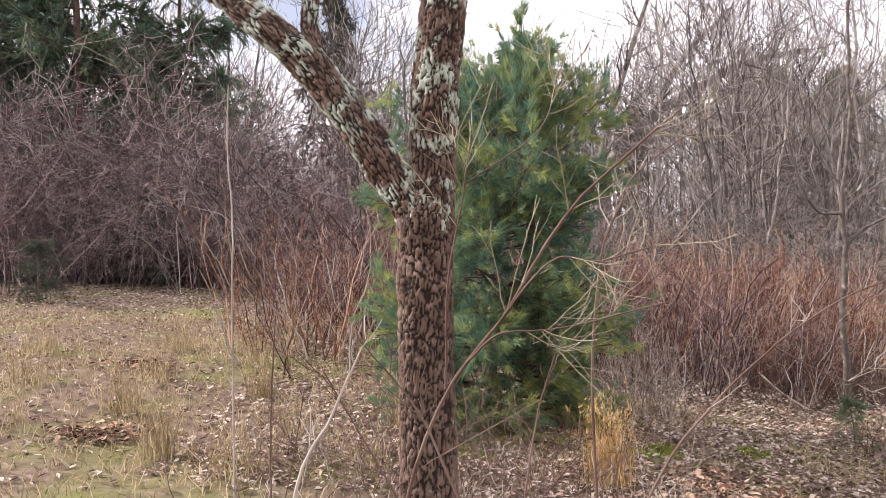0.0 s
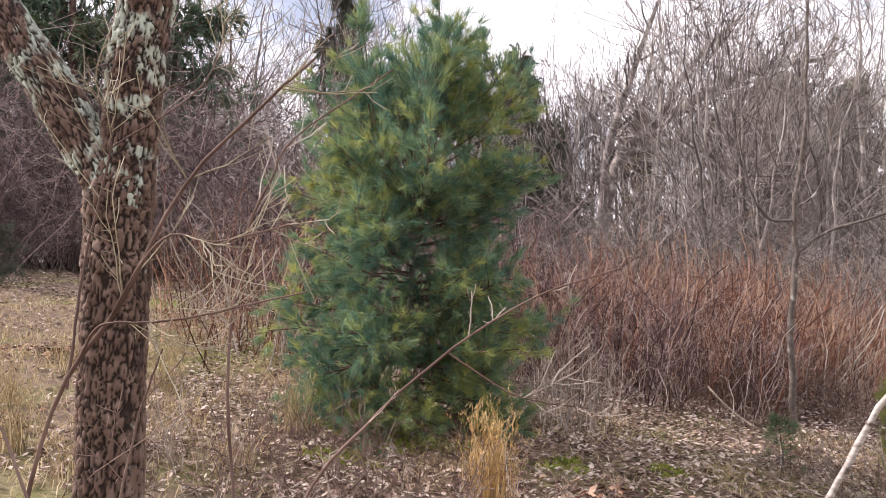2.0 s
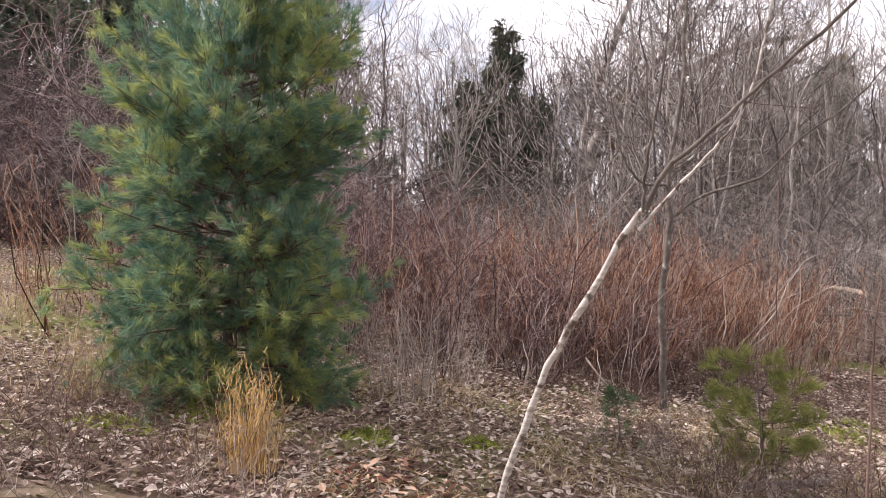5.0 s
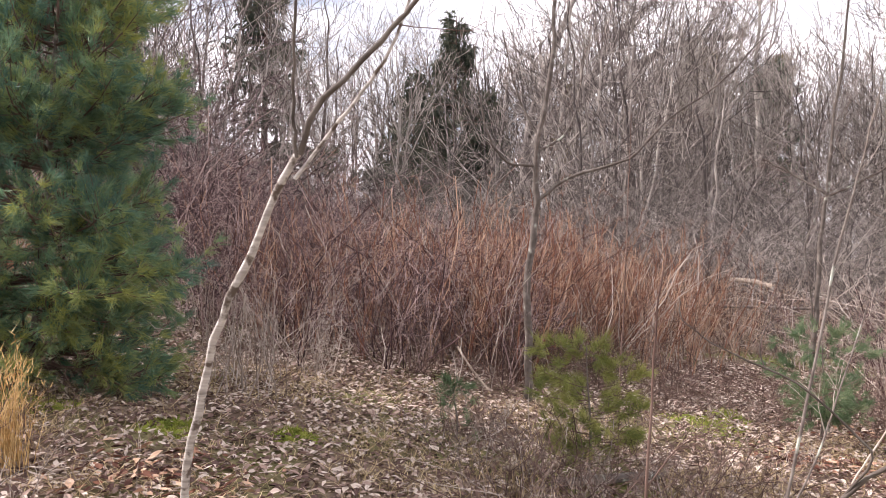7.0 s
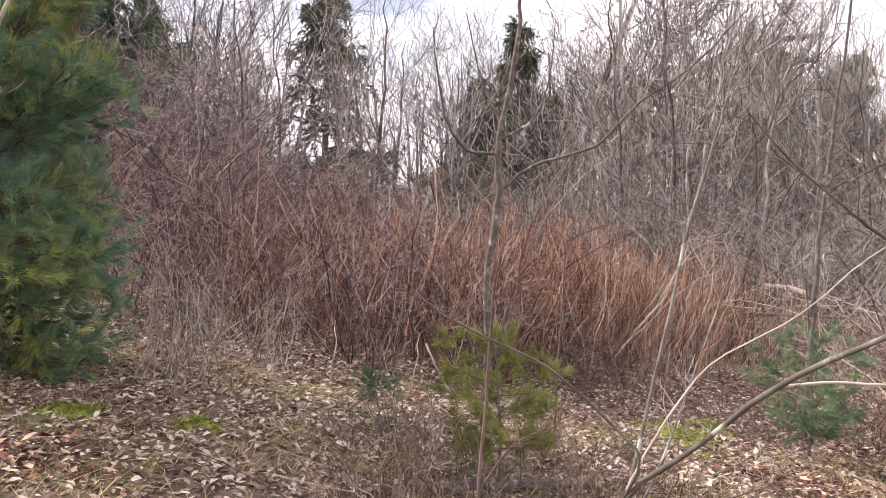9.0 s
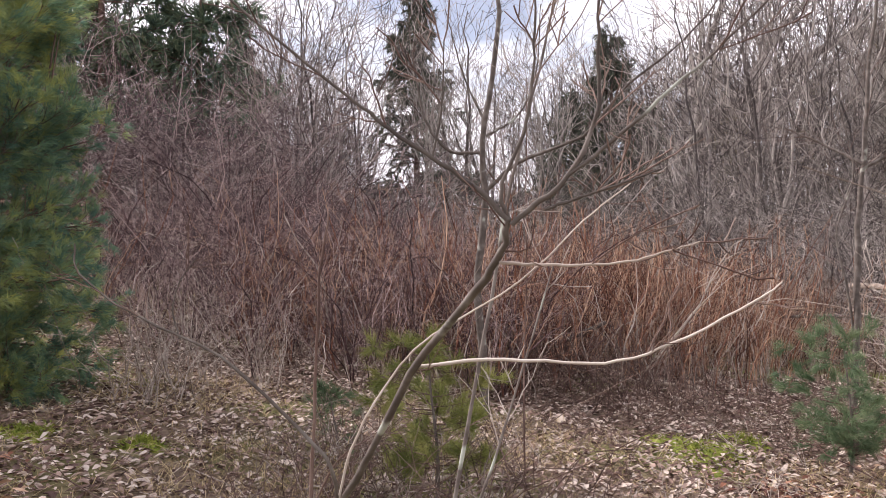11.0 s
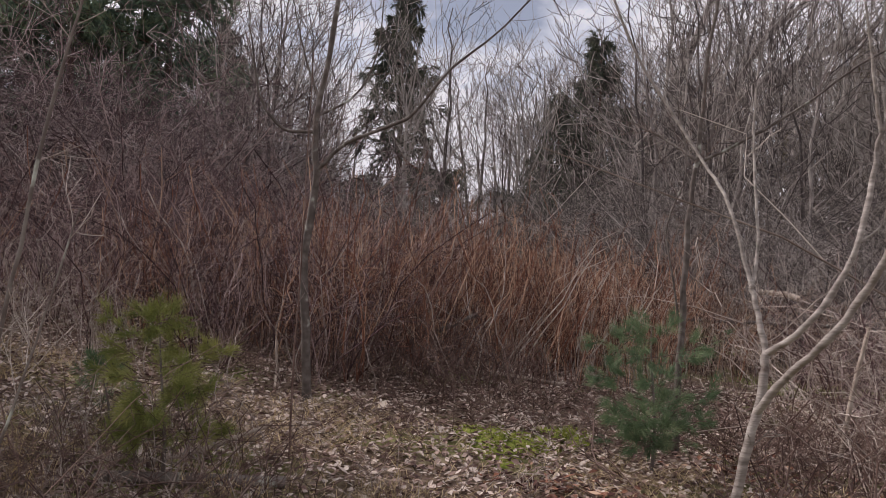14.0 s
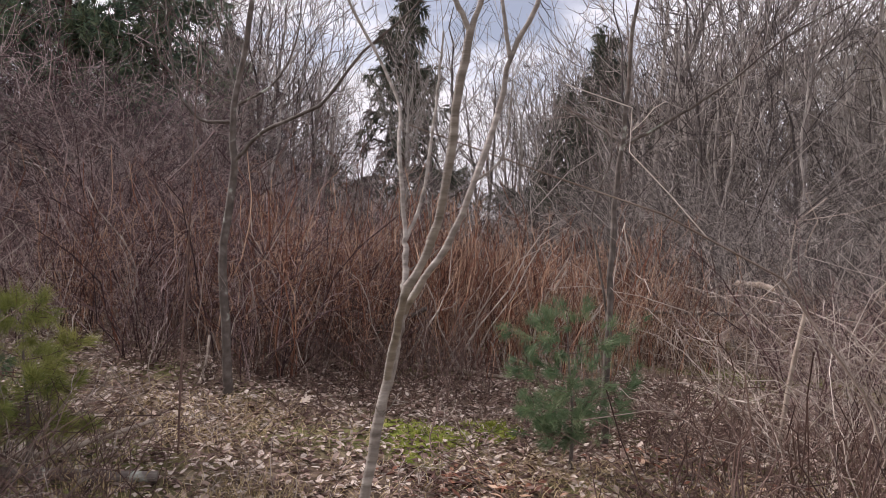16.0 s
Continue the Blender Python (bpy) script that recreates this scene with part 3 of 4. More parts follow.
sapling("young_tree", "slim leafless young tree with smooth grey-brown bark", g(4.55, 8.5),
        [([g(4.55, 8.5), (4.54, 8.42, 0.4), (4.52, 8.39, 1.02), (4.59, 8.39, 1.67), (4.6, 8.39, 1.84), (4.58, 8.39, 2.22), (4.67, 8.39, 2.76), (4.74, 8.39, 3.31), (4.75, 8.39, 3.74), (4.8, 8.4, 4.6)], 0.062, 0.022),
         ([(4.58, 8.39, 2.15), (4.3, 8.35, 2.18), (4.11, 8.3, 2.42), (4.02, 8.3, 2.8), (3.95, 8.3, 3.3)], 0.024, 0.008),
         ([(4.6, 8.39, 1.80), (4.91, 8.3, 2.04), (5.45, 8.2, 2.22), (5.83, 8.15, 2.61), (6.26, 8.1, 2.92), (6.7, 8.0, 3.4)], 0.028, 0.008),
         ([(4.62, 8.39, 2.3), (4.9, 8.5, 2.5), (5.05, 8.6, 2.9), (5.1, 8.6, 3.5)], 0.018, 0.006), ([(4.6, 8.4, 2.45), (4.4, 8.5, 2.9), (4.25, 8.5, 3.5)], 0.018, 0.006)],
        M_DARKBARK, M_BROWN, (7, 0.7), 13, slim=0.66)
sapling("young_tree", "thin crooked young tree hung with dry vines", g(7.65, 8.98),
        [([g(7.65, 8.98), (7.66, 8.95, 0.0), (7.69, 8.92, 0.62), (7.71, 8.92, 1.13), (7.74, 8.92, 1.65), (7.78, 8.92, 1.97), (7.82, 8.92, 2.35), (7.86, 8.92, 2.82), (7.93, 8.92, 3.29), (8.0, 8.9, 4.2)], 0.05, 0.018),
         ([(7.78, 8.92, 1.98), (7.58, 9.1, 2.16), (7.26, 9.3, 2.4)], 0.024, 0.012), ([(7.8, 8.92, 1.95), (8.18, 8.85, 2.15), (8.56, 8.8, 2.38), (9.02, 8.7, 2.72), (9.6, 8.6, 3.0)], 0.024, 0.008),
         ([(7.7, 9.0, 0.3), (7.62, 8.9, 0.9), (7.55, 8.9, 1.4), (7.7, 8.9, 1.9), (7.62, 8.95, 2.5)], 0.016, 0.008)],
        M_DARKBARK, M_BROWN, (9, 0.6), 14, slim=0.62)
sapling("multi_stem_shrub", "leaning bare shrub with pale arching branches", g(4.75, 4.0),
        [([g(4.75, 4.0), (4.84, 3.87, 0.15), (4.96, 3.71, 0.47), (5.12, 3.5, 0.7), (5.25, 3.34, 0.88), (5.40, 3.15, 1.02), (5.45, 3.08, 1.075), (5.471, 3.042, 1.13)], 0.021, 0.011),
         ([(5.471, 3.042, 1.127), (5.461, 3.04, 1.173), (5.498, 3.04, 1.261), (5.513, 3.03, 1.353), (5.52, 3.0, 1.5)], 0.008, 0.003),
         ([(5.475, 3.04, 1.12), (5.557, 3.04, 1.186), (5.598, 3.04, 1.268), (5.604, 3.03, 1.358), (5.61, 3.0, 1.5)], 0.010, 0.004),
         ([(5.557, 3.04, 1.188), (5.632, 3.04, 1.243), (5.70, 3.04, 1.302), (5.759, 3.04, 1.348), (5.86, 3.0, 1.44)], 0.007, 0.003),
         ([(5.25, 3.34, 0.88), (5.424, 3.33, 0.895), (5.60, 3.33, 0.89), (5.719, 3.33, 0.925), (5.853, 3.33, 0.996), (5.9, 3.33, 1.03)], 0.008, 0.003),
         ([(5.45, 3.085, 1.067), (5.528, 3.08, 1.062), (5.634, 3.08, 1.064), (5.739, 3.08, 1.091)], 0.006, 0.0025),
         ([(4.96, 3.7, 0.5), (5.03, 3.64, 0.68), (5.174, 3.64, 0.882), (5.418, 3.64, 1.036), (5.562, 3.64, 1.167), (5.665, 3.64, 1.247)], 0.007, 0.003),
         ([(4.93, 3.78, 0.38), (4.98, 3.62, 0.60), (4.909, 3.6, 0.697), (4.723, 3.6, 0.858), (4.529, 3.6, 0.947), (4.393, 3.6, 1.014), (4.313, 3.6, 1.083), (4.307, 3.6, 1.148)], 0.011, 0.004),
         ([(4.60, 3.6, 0.91), (4.58, 3.6, 0.98), (4.60, 3.6, 1.05), (4.64, 3.6, 1.10)], 0.005, 0.003),
         ([(5.471, 3.042, 1.127), (5.409, 3.04, 1.189), (5.308, 3.04, 1.258), (5.25, 3.04, 1.307), (5.16, 3.04, 1.381), (5.05, 3.0, 1.48)], 0.009, 0.004),
         ([(5.36, 3.04, 1.225), (5.375, 3.04, 1.30), (5.38, 3.04, 1.40)], 0.004, 0.002),
         ([(5.523, 3.04, 1.14), (5.601, 3.03, 1.163), (5.686, 3.03, 1.19)], 0.005, 0.0025)],
        M_DARKBARK, M_BROWN, (5, 0.15), 15, "shrub", slim=0.46, pale=(4, 5, 6))
# thorny brambles round the forked tree
sapling("bramble", "arching thorny bramble canes before the forked tree", g(-0.2, 2.15),
        [([g(-0.2, 2.15), (-0.15, 2.12, 0.6), (-0.12, 2.1, 0.99), (0.01, 2.02, 1.31), (0.17, 1.97, 1.51), (0.32, 1.91, 1.75), (0.5, 1.87, 1.92), (0.63, 1.84, 2.02)], 0.011, 0.005),
         ([(0.06, 2.0, 1.38), (0.15, 1.92, 1.46), (0.31, 1.9, 1.47), (0.6, 1.9, 1.53)], 0.006, 0.003), ([(0.0, 2.06, 1.3), (0.02, 2.1, 1.61), (0.08, 2.1, 1.9), (0.03, 2.1, 2.03)], 0.006, 0.003),
         ([(0.08, 2.1, 1.88), (0.3, 2.1, 2.03), (0.37, 2.1, 2.21)], 0.004, 0.002), ([(0.1, 2.0, 1.42), (0.28, 1.9, 1.64), (0.41, 1.9, 1.64), (0.58, 1.9, 1.68)], 0.005, 0.003)],
        M_BROWN, M_GREENTWIG, (9, 0.26), 16, "bramble", thorns=4, slim=0.6)
sapling("bramble", "thin brown bramble canes leaning over dry grass", g(0.1, 2.0),
        [([g(0.1, 2.0), (0.12, 1.9, 0.7), (-0.02, 1.9, 1.15), (-0.1, 1.9, 1.31), (-0.22, 1.9, 1.46)], 0.008, 0.003), ([(0.1, 1.92, 0.4), (0.17, 1.9, 0.9), (0.23, 1.9, 1.23), (0.29, 1.9, 1.41)], 0.006, 0.003),
         ([(0.11, 1.92, 0.5), (-0.1, 1.85, 1.0), (-0.3, 1.8, 1.4)], 0.006, 0.003)], M_BROWN, M_BROWN, (4, 0.2), 17, "bramble", thorns=3, slim=0.6)
sapling("bramble", "long arching thorny cane with pale side twigs", g(0.3, 2.3),
        [([g(0.3, 2.3), (0.4, 2.1, 0.6), (0.57, 2.0, 1.05), (0.73, 2.0, 1.24), (0.9, 2.0, 1.39), (1.09, 2.0, 1.51), (1.3, 2.0, 1.58)], 0.008, 0.003),
         ([(0.42, 2.1, 0.7), (0.4, 2.0, 1.3), (0.44, 2.0, 1.65), (0.5, 2.0, 1.79), (0.55, 2.0, 1.88), (0.78, 2.0, 2.04)], 0.007, 0.003), ([(0.9, 2.0, 1.39), (1.05, 1.95, 1.3), (1.2, 1.9, 1.28)], 0.004, 0.002)],
        M_BROWN, M_PALE, (4, 0.2), 18, "bramble", thorns=3, slim=0.6)
sapling("slender_stem", "straight pale whip standing in the clearing", g(-0.72, 2.45),
        [([g(-0.72, 2.45), (-0.71, 2.45, 0.9), (-0.7, 2.45, 1.51), (-0.69, 2.45, 1.81), (-0.7, 2.45, 2.09), (-0.69, 2.45, 2.29)], 0.006, 0.003)], M_PALE, M_PALE, (1, 0.06), 19, "stem", slim=0.65)
sapling("slender_stem", "dark brown weed stalk with dry side twigs", g(-0.54, 2.2),
        [([g(-0.54, 2.2), (-0.53, 2.2, 0.5), (-0.53, 2.2, 0.98), (-0.52, 2.2, 1.28), (-0.5, 2.2, 1.52)], 0.006, 0.003), ([(-0.53, 2.2, 0.8), (-0.46, 2.2, 1.1), (-0.42, 2.2, 1.3)], 0.004, 0.002)], M_BROWN, M_BROWN, (3, 0.12), 20, "stem", slim=0.65)
sapling("slender_stem", "pale grey stem leaning over dry grass", g(-0.55, 1.75),
        [([g(-0.55, 1.75), (-0.46, 1.72, 0.6), (-0.36, 1.7, 1.12), (-0.27, 1.7, 1.3), (-0.19, 1.7, 1.46)], 0.009, 0.004)], M_PALE, M_PALE, (4, 0.15), 21, "stem", slim=0.65)
sapling("slender_stem", "dark upright sapling stem with few twigs", g(4.5, 4.62),
        [([g(4.5, 4.62), (4.52, 4.6, 0.15), (4.54, 4.6, 0.64), (4.56, 4.6, 1.02), (4.6, 4.6, 1.3)], 0.014, 0.005), ([(4.52, 4.6, 0.2), (4.65, 4.55, 0.4), (4.8, 4.5, 0.5)], 0.006, 0.003)], M_BROWN, M_BROWN, (5, 0.3), 22, "stem", slim=0.65)
sapling("slender_stem", "pair of pale green-grey slender stems with short twigs", g(5.0, 4.45),
        [([g(5.0, 4.45), (5.09, 4.4, 0.22), (5.19, 4.4, 0.73), (5.31, 4.4, 1.35), (5.41, 4.4, 1.72), (5.5, 4.4, 2.1)], 0.014, 0.005), ([(5.03, 4.43, 0.0), (5.2, 4.4, 0.35), (5.32, 4.4, 0.7), (5.45, 4.4, 1.1)], 0.009, 0.004)], M_SMOOTH, M_PALE, (6, 0.3), 23, "stem", slim=0.65)
sapling("slender_stem", "thin straight dark sapling rising from leaf litter", g(5.05, 7.0),
        [([g(5.05, 7.0), (5.06, 7.0, 0.4), (5.08, 7.0, 0.83), (5.1, 7.0, 1.6), (5.12, 7.0, 2.41)], 0.012, 0.004)], M_BROWN, M_BROWN, (6, 0.25), 24, "stem", slim=0.65)


# ---- evergreens ----
def pine(name, label, x, y, height, radius, tufts, mat, seed, nl=0.085, per=18, w=0.0045, lowest=0.1, top=0.35, lean=0.0, shape=0.45, profile=None, leaders=0):
    """A young pine: a trunk, whorls of branches with side shoots, and tufts of needles at all the tips."""
    rng = np.random.default_rng(seed)
    t = thing(name, g(x, y, -0.03), label, "pine tree")
    z = np.linspace(0, 1, 14)
    T = np.stack([lean * z + 0.02 * np.sin(5 * z), 0.02 * np.cos(4 * z), z * height], 1)
    r = max(0.012, height * 0.014)
    part("trunk", tubes(T[None], np.linspace(r, r * 0.2, 14)[None], 8), M_SMOOTH, t)
    nb = max(16, int((46 if profile else 30) * height))
    u = np.sort(lowest + (0.97 - lowest) * rng.uniform(0, 1, nb) ** 1.25)
    az = rng.uniform(0, 2 * np.pi, nb)
    reach = radius * np.clip(np.minimum(0.8 + 1.2 * (u - lowest), ((1 - u) / (1 - shape)) ** 0.6 + 0.12), 0.1, 1) * rng.uniform(0.72, 1.15, nb)
    if profile:
        reach = radius * np.interp(u, *zip(*profile)) * rng.uniform(0.62, 1.12, nb)
    s = np.linspace(0, 1, 7)[None, :, None]
    out = np.stack([np.cos(az), np.sin(az), 0 * az], 1)[:, None]
    base = np.stack([np.interp(u, z, T[:, i]) for i in range(3)], 1)[:, None]
    up = (-0.12 + (top + 0.25) * u)[:, None, None] * np.array([0, 0, 1])
    B = base + reach[:, None, None] * (out * s + up * s ** 1.6 + np.cumsum(rng.normal(0, 0.02, (nb, 7, 3)), 1) * s)
    RB = (r * 0.35 * (1.1 - 0.6 * u))[:, None] * np.linspace(1, 0.3, 7)[None]
    for i in range(nb):
        part("branch", tubes(B[i:i + 1], RB[i:i + 1], 4), M_BROWN, t)
    per_b = max(4, tufts / nb / 3.0)
    S, RS = kids(rng, B, RB, per_b, radius * 0.34, (25, 75), 0.16, 1.0, 5, 0.25, 0.08)
    if leaders:
        la = rng.uniform(0, 2 * np.pi, leaders)
        foot = np.stack([lean * 0.8 + 0.45 * radius * np.cos(la), 0.45 * radius * np.sin(la), height * rng.uniform(0.74, 0.84, leaders)], 1)[:, None]
        tip = np.stack([0.16 * np.cos(la), 0.16 * np.sin(la), height * rng.uniform(0.18, 0.36, leaders)], 1)[:, None]
        Ld = foot + tip * np.linspace(0, 1, 5)[None, :, None]
        for i in range(leaders):
            part("leader", tubes(Ld[i:i + 1], np.linspace(0.010, 0.003, 5)[None], 5), M_BROWN, t)
        SL, RL = kids(rng, Ld, np.full((leaders, 5), 0.006), 9, 0.14, (30, 60), 0.1, 1.0, 5, 0.4, 0.05)
        S, RS = np.concatenate([S, Ld, SL]), np.concatenate([RS, np.full((leaders, 5), 0.004), RL])
    part("shoot_mass", tubes(S, np.maximum(RS, 0.0018), 3), M_BROWN, t, kind="stuff")
    allp = np.concatenate([S[:, 2:].reshape(-1, 3), B[:, 5:].reshape(-1, 3)])
    alld = np.concatenate([np.repeat((S[:, -1] - S[:, 0])[:, None], 3, 1).reshape(-1, 3), np.repeat((B[:, -1] - B[:, 4])[:, None], 2, 1).reshape(-1, 3)])
    alld /= np.linalg.norm(alld, axis=1, keepdims=True) + 1e-9
    pick = rng.choice(len(allp), min(tufts, len(allp)), replace=False)
    part("needle_foliage", needles(rng, allp[pick], alld[pick], per, nl, w, 0.4, 0.2), mat, t, smooth=False, kind="stuff")
    return t


pine("white_pine", "bushy young white pine with soft blue-green needles", 0.42, 7.1, 3.2, 1.16, 8200, M_PINE, 31, nl=0.11, per=28, w=0.006, lean=0.22, lowest=0.03, top=0.5,
     profile=((0, 0.85), (0.3, 1.0), (0.65, 1.0), (0.8, 0.85), (0.9, 0.6), (1, 0.3)), leaders=9)
pine("pine_seedling", "small yellow-green pine seedling among bare twigs", 4.62, 6.2, 1.0, 0.36, 520, M_YPINE, 32, nl=0.08, per=26, w=0.0035, lowest=0.28, shape=0.7)
pine("pine_seedling", "small green pine seedling standing in leaf litter", 7.42, 8.3, 1.15, 0.5, 460, M_GPINE, 33, nl=0.09, per=26, w=0.004, lowest=0.25, shape=0.7)
pine("pine_seedling", "tiny grey-green pine seedling in leaf litter", 3.75, 6.9, 0.5, 0.2, 90, M_GPINE, 34, nl=0.07, per=14, lowest=0.2)


def conifer(name, label, height, radius, boughs, mat, seed, spire=0.9, hang=0.5, bare=0.06, dense=16, spray=0.022):
    """A far conifer: whorls of drooping boughs with upturned tips, hung with sprays of needles, and gaps between them."""
    rng = np.random.default_rng(seed)
    t = thing(name, (0, 0, 0), label, "evergreen tree")
    z = np.linspace(0, 1, 10)
    T = np.stack([0.01 * height * np.sin(4 * z), 0 * z, z * height], 1)
    part("trunk", tubes(T[None], np.linspace(height * 0.016, 0.02, 10)[None], 7), M_BROWN, t)
    u = bare + (0.985 - bare) * (np.round(np.sort(rng.uniform(0, 1, boughs)) * boughs / 4.5) * 4.5 / boughs) + rng.normal(0, 0.022, boughs)
    u = np.clip(u, bare, 0.99)
    az = rng.uniform(0, 2 * np.pi, boughs)
    reach = radius * np.clip((1 - u), 0.01, 1) ** spire * rng.uniform(0.45, 1.15, boughs) + 0.03 * radius
    s = np.linspace(0, 1, 8)[None, :, None]
    out = np.stack([np.cos(az), np.sin(az), 0.5 * u - 0.05], 1)[:, None]
    B = np.stack([0 * u, 0 * u, u * height], 1)[:, None] + reach[:, None, None] * (out * s + np.array([0, 0, 1]) * (-0.75 * hang * s ** 2 + 0.3 * hang * s ** 4))
    RB = np.full((boughs, 8), 0.0025 * height) * np.linspace(1, 0.3, 8)
    S, RS = kids(rng, B, RB, dense, 0.26 * radius, (35, 80), 0.12, 1.0, 5, -0.9 * hang, 0.1)
    k = np.clip(reach / radius, 0.15, 1)[np.arange(len(S)) % boughs][:, None, None]
    S = S[:, :1] + (S - S[:, :1]) * (0.4 + 0.6 * k)
    part("bough_mass", join(tubes(B, RB, 4), tubes(S, np.maximum(RS * 0.5, 0.0006 * height), 3)), M_BROWN, t, kind="stuff")
    p = np.concatenate([S[:, 1:].reshape(-1, 3), B[:, 6:].reshape(-1, 3)])
    d = np.concatenate([np.gradient(S, axis=1)[:, 1:].reshape(-1, 3), np.gradient(B, axis=1)[:, 6:].reshape(-1, 3)])
    d /= np.linalg.norm(d, axis=1, keepdims=True) + 1e-9
    part("foliage", needles(rng, p, d, 6, spray * height, 0.0038 * height, 0.42, 0.5 * hang), mat, t, smooth=False, kind="stuff")
    return t


# ---- shrubs and bare trees ----
def shrub(name, label, mat, seed, n, spread, height, lean, arch, r, per=4, tl=0.5, per2=2, category="shrub", angle=(20, 50), stalks=0, groups=0):
    """Canes and twigs too many to pick apart, and some paler dead stalks among them."""
    rng = np.random.default_rng(seed)
    t = thing(name, (0, 0, 0), label, category, name + "s of the thicket")
    P, R = canes(rng, n, spread, height, lean, arch, r, groups=groups)
    part("cane_mass", tubes(P, R, 3), mat, t, kind="stuff")
    Q, r1 = kids(rng, P, R, per, tl, angle, 0.2, 1, 5, 0.05, 0.4, 0.6)
    sets = [tubes(Q, np.maximum(r1, 0.002), 3)]
    if per2:
        Q2, r2 = kids(rng, Q, r1, per2, tl * 0.5, (25, 80), 0.2, 1, 4, 0.0, 0.2, 0.7)
        sets.append(tubes(Q2, np.maximum(r2, 0.0015), 3))
    part("twig_mass", join(*sets), mat, t, kind="stuff")
    if stalks:
        P, R = canes(rng, stalks, spread, height * 0.8, lean * 2, arch * 1.5, r * 1.1)
        for i in range(stalks):
            part("dead_stalk", tubes(P[i:i + 1], R[i:i + 1], 4), M_PALE, t, "pale dead stalk")
    return t


def bare_tree(name, label, seed, height, r, mat, limbs=9, spread=(25, 55), low=0.3, crook=0.018, stems=1, twig=1.0, tilt=0.05):
    rng = np.random.default_rng(seed)
    t = thing(name, (0, 0, 0), label, "tree", "leafless trees of the far wood")
    s = np.linspace(0, 1, 14)[None, :, None]
    d = np.concatenate([rng.normal(0, tilt, (stems, 2)), np.ones((stems, 1))], 1)[:, None]
    P = height * (d * s * rng.uniform(0.8, 1, (stems, 1, 1)) + np.cumsum(rng.normal(0, crook, (stems, 14, 3)), 1) * s * 0.4)
    R = r * rng.uniform(0.7, 1, (stems, 1)) * np.linspace(1, 0.12, 14)[None] ** 0.8
    part("trunk", tubes(P, R, 8), mat, t)
    A, RA = kids(rng, P, R, limbs, height * 0.42, spread, low, 0.97, 8, 0.18, 0.09, 0.5, 0.2)
    for i in range(len(A)):
        part("limb", tubes(A[i:i + 1], RA[i:i + 1], 5), mat, t)
    B, RB = kids(rng, A, RA, 5, height * 0.17, (25, 60), 0.25, 1, 6, 0.22, 0.08, 0.55, 0.4)
    C, RC = kids(rng, B, RB, 2.6, height * 0.085 * twig, (25, 60), 0.2, 1, 4, 0.15, 0.09, 0.65, 0.5)
    k = 0.0011 * height
    part("twig_mass", join(tubes(B, np.maximum(RB, k), 3), tubes(C, np.maximum(RC, 0.7 * k), 3)), mat, t, kind="stuff")
    return t


def plant(kinds, n, x0, x1, y0, y1, seed, scale=(0.8, 1.2), keep=None, step=0.0, squash=0.0):
    """Copies of the kinds on a jittered spread over a stretch of ground."""
    rng = np.random.default_rng(seed)
    done, tries = [], 0
    while len(done) < n and tries < n * 30:
        tries += 1
        x, y = rng.uniform(x0, x1), rng.uniform(y0, y1)
        if keep and not keep(x, y) or any((x - a) ** 2 + (y - b) ** 2 < step ** 2 for a, b in done):
            continue
        done.append((x, y))
        k = rng.uniform(*scale)
        m = pose(x, y, float(gz(x, y)) - 0.03, 0, 0, rng.uniform(0, 360)) @ Matrix.Diagonal((k, k, k * rng.uniform(1 - squash, 1 + squash), 1))
        copy_thing(kinds[rng.integers(0, len(kinds))], m)


def drop(kinds):
    """Takes the patterns themselves away once they have been planted."""
    for ob in kinds:
        for o in (*ob.children_recursive, ob):
            bpy.data.objects.remove(o)


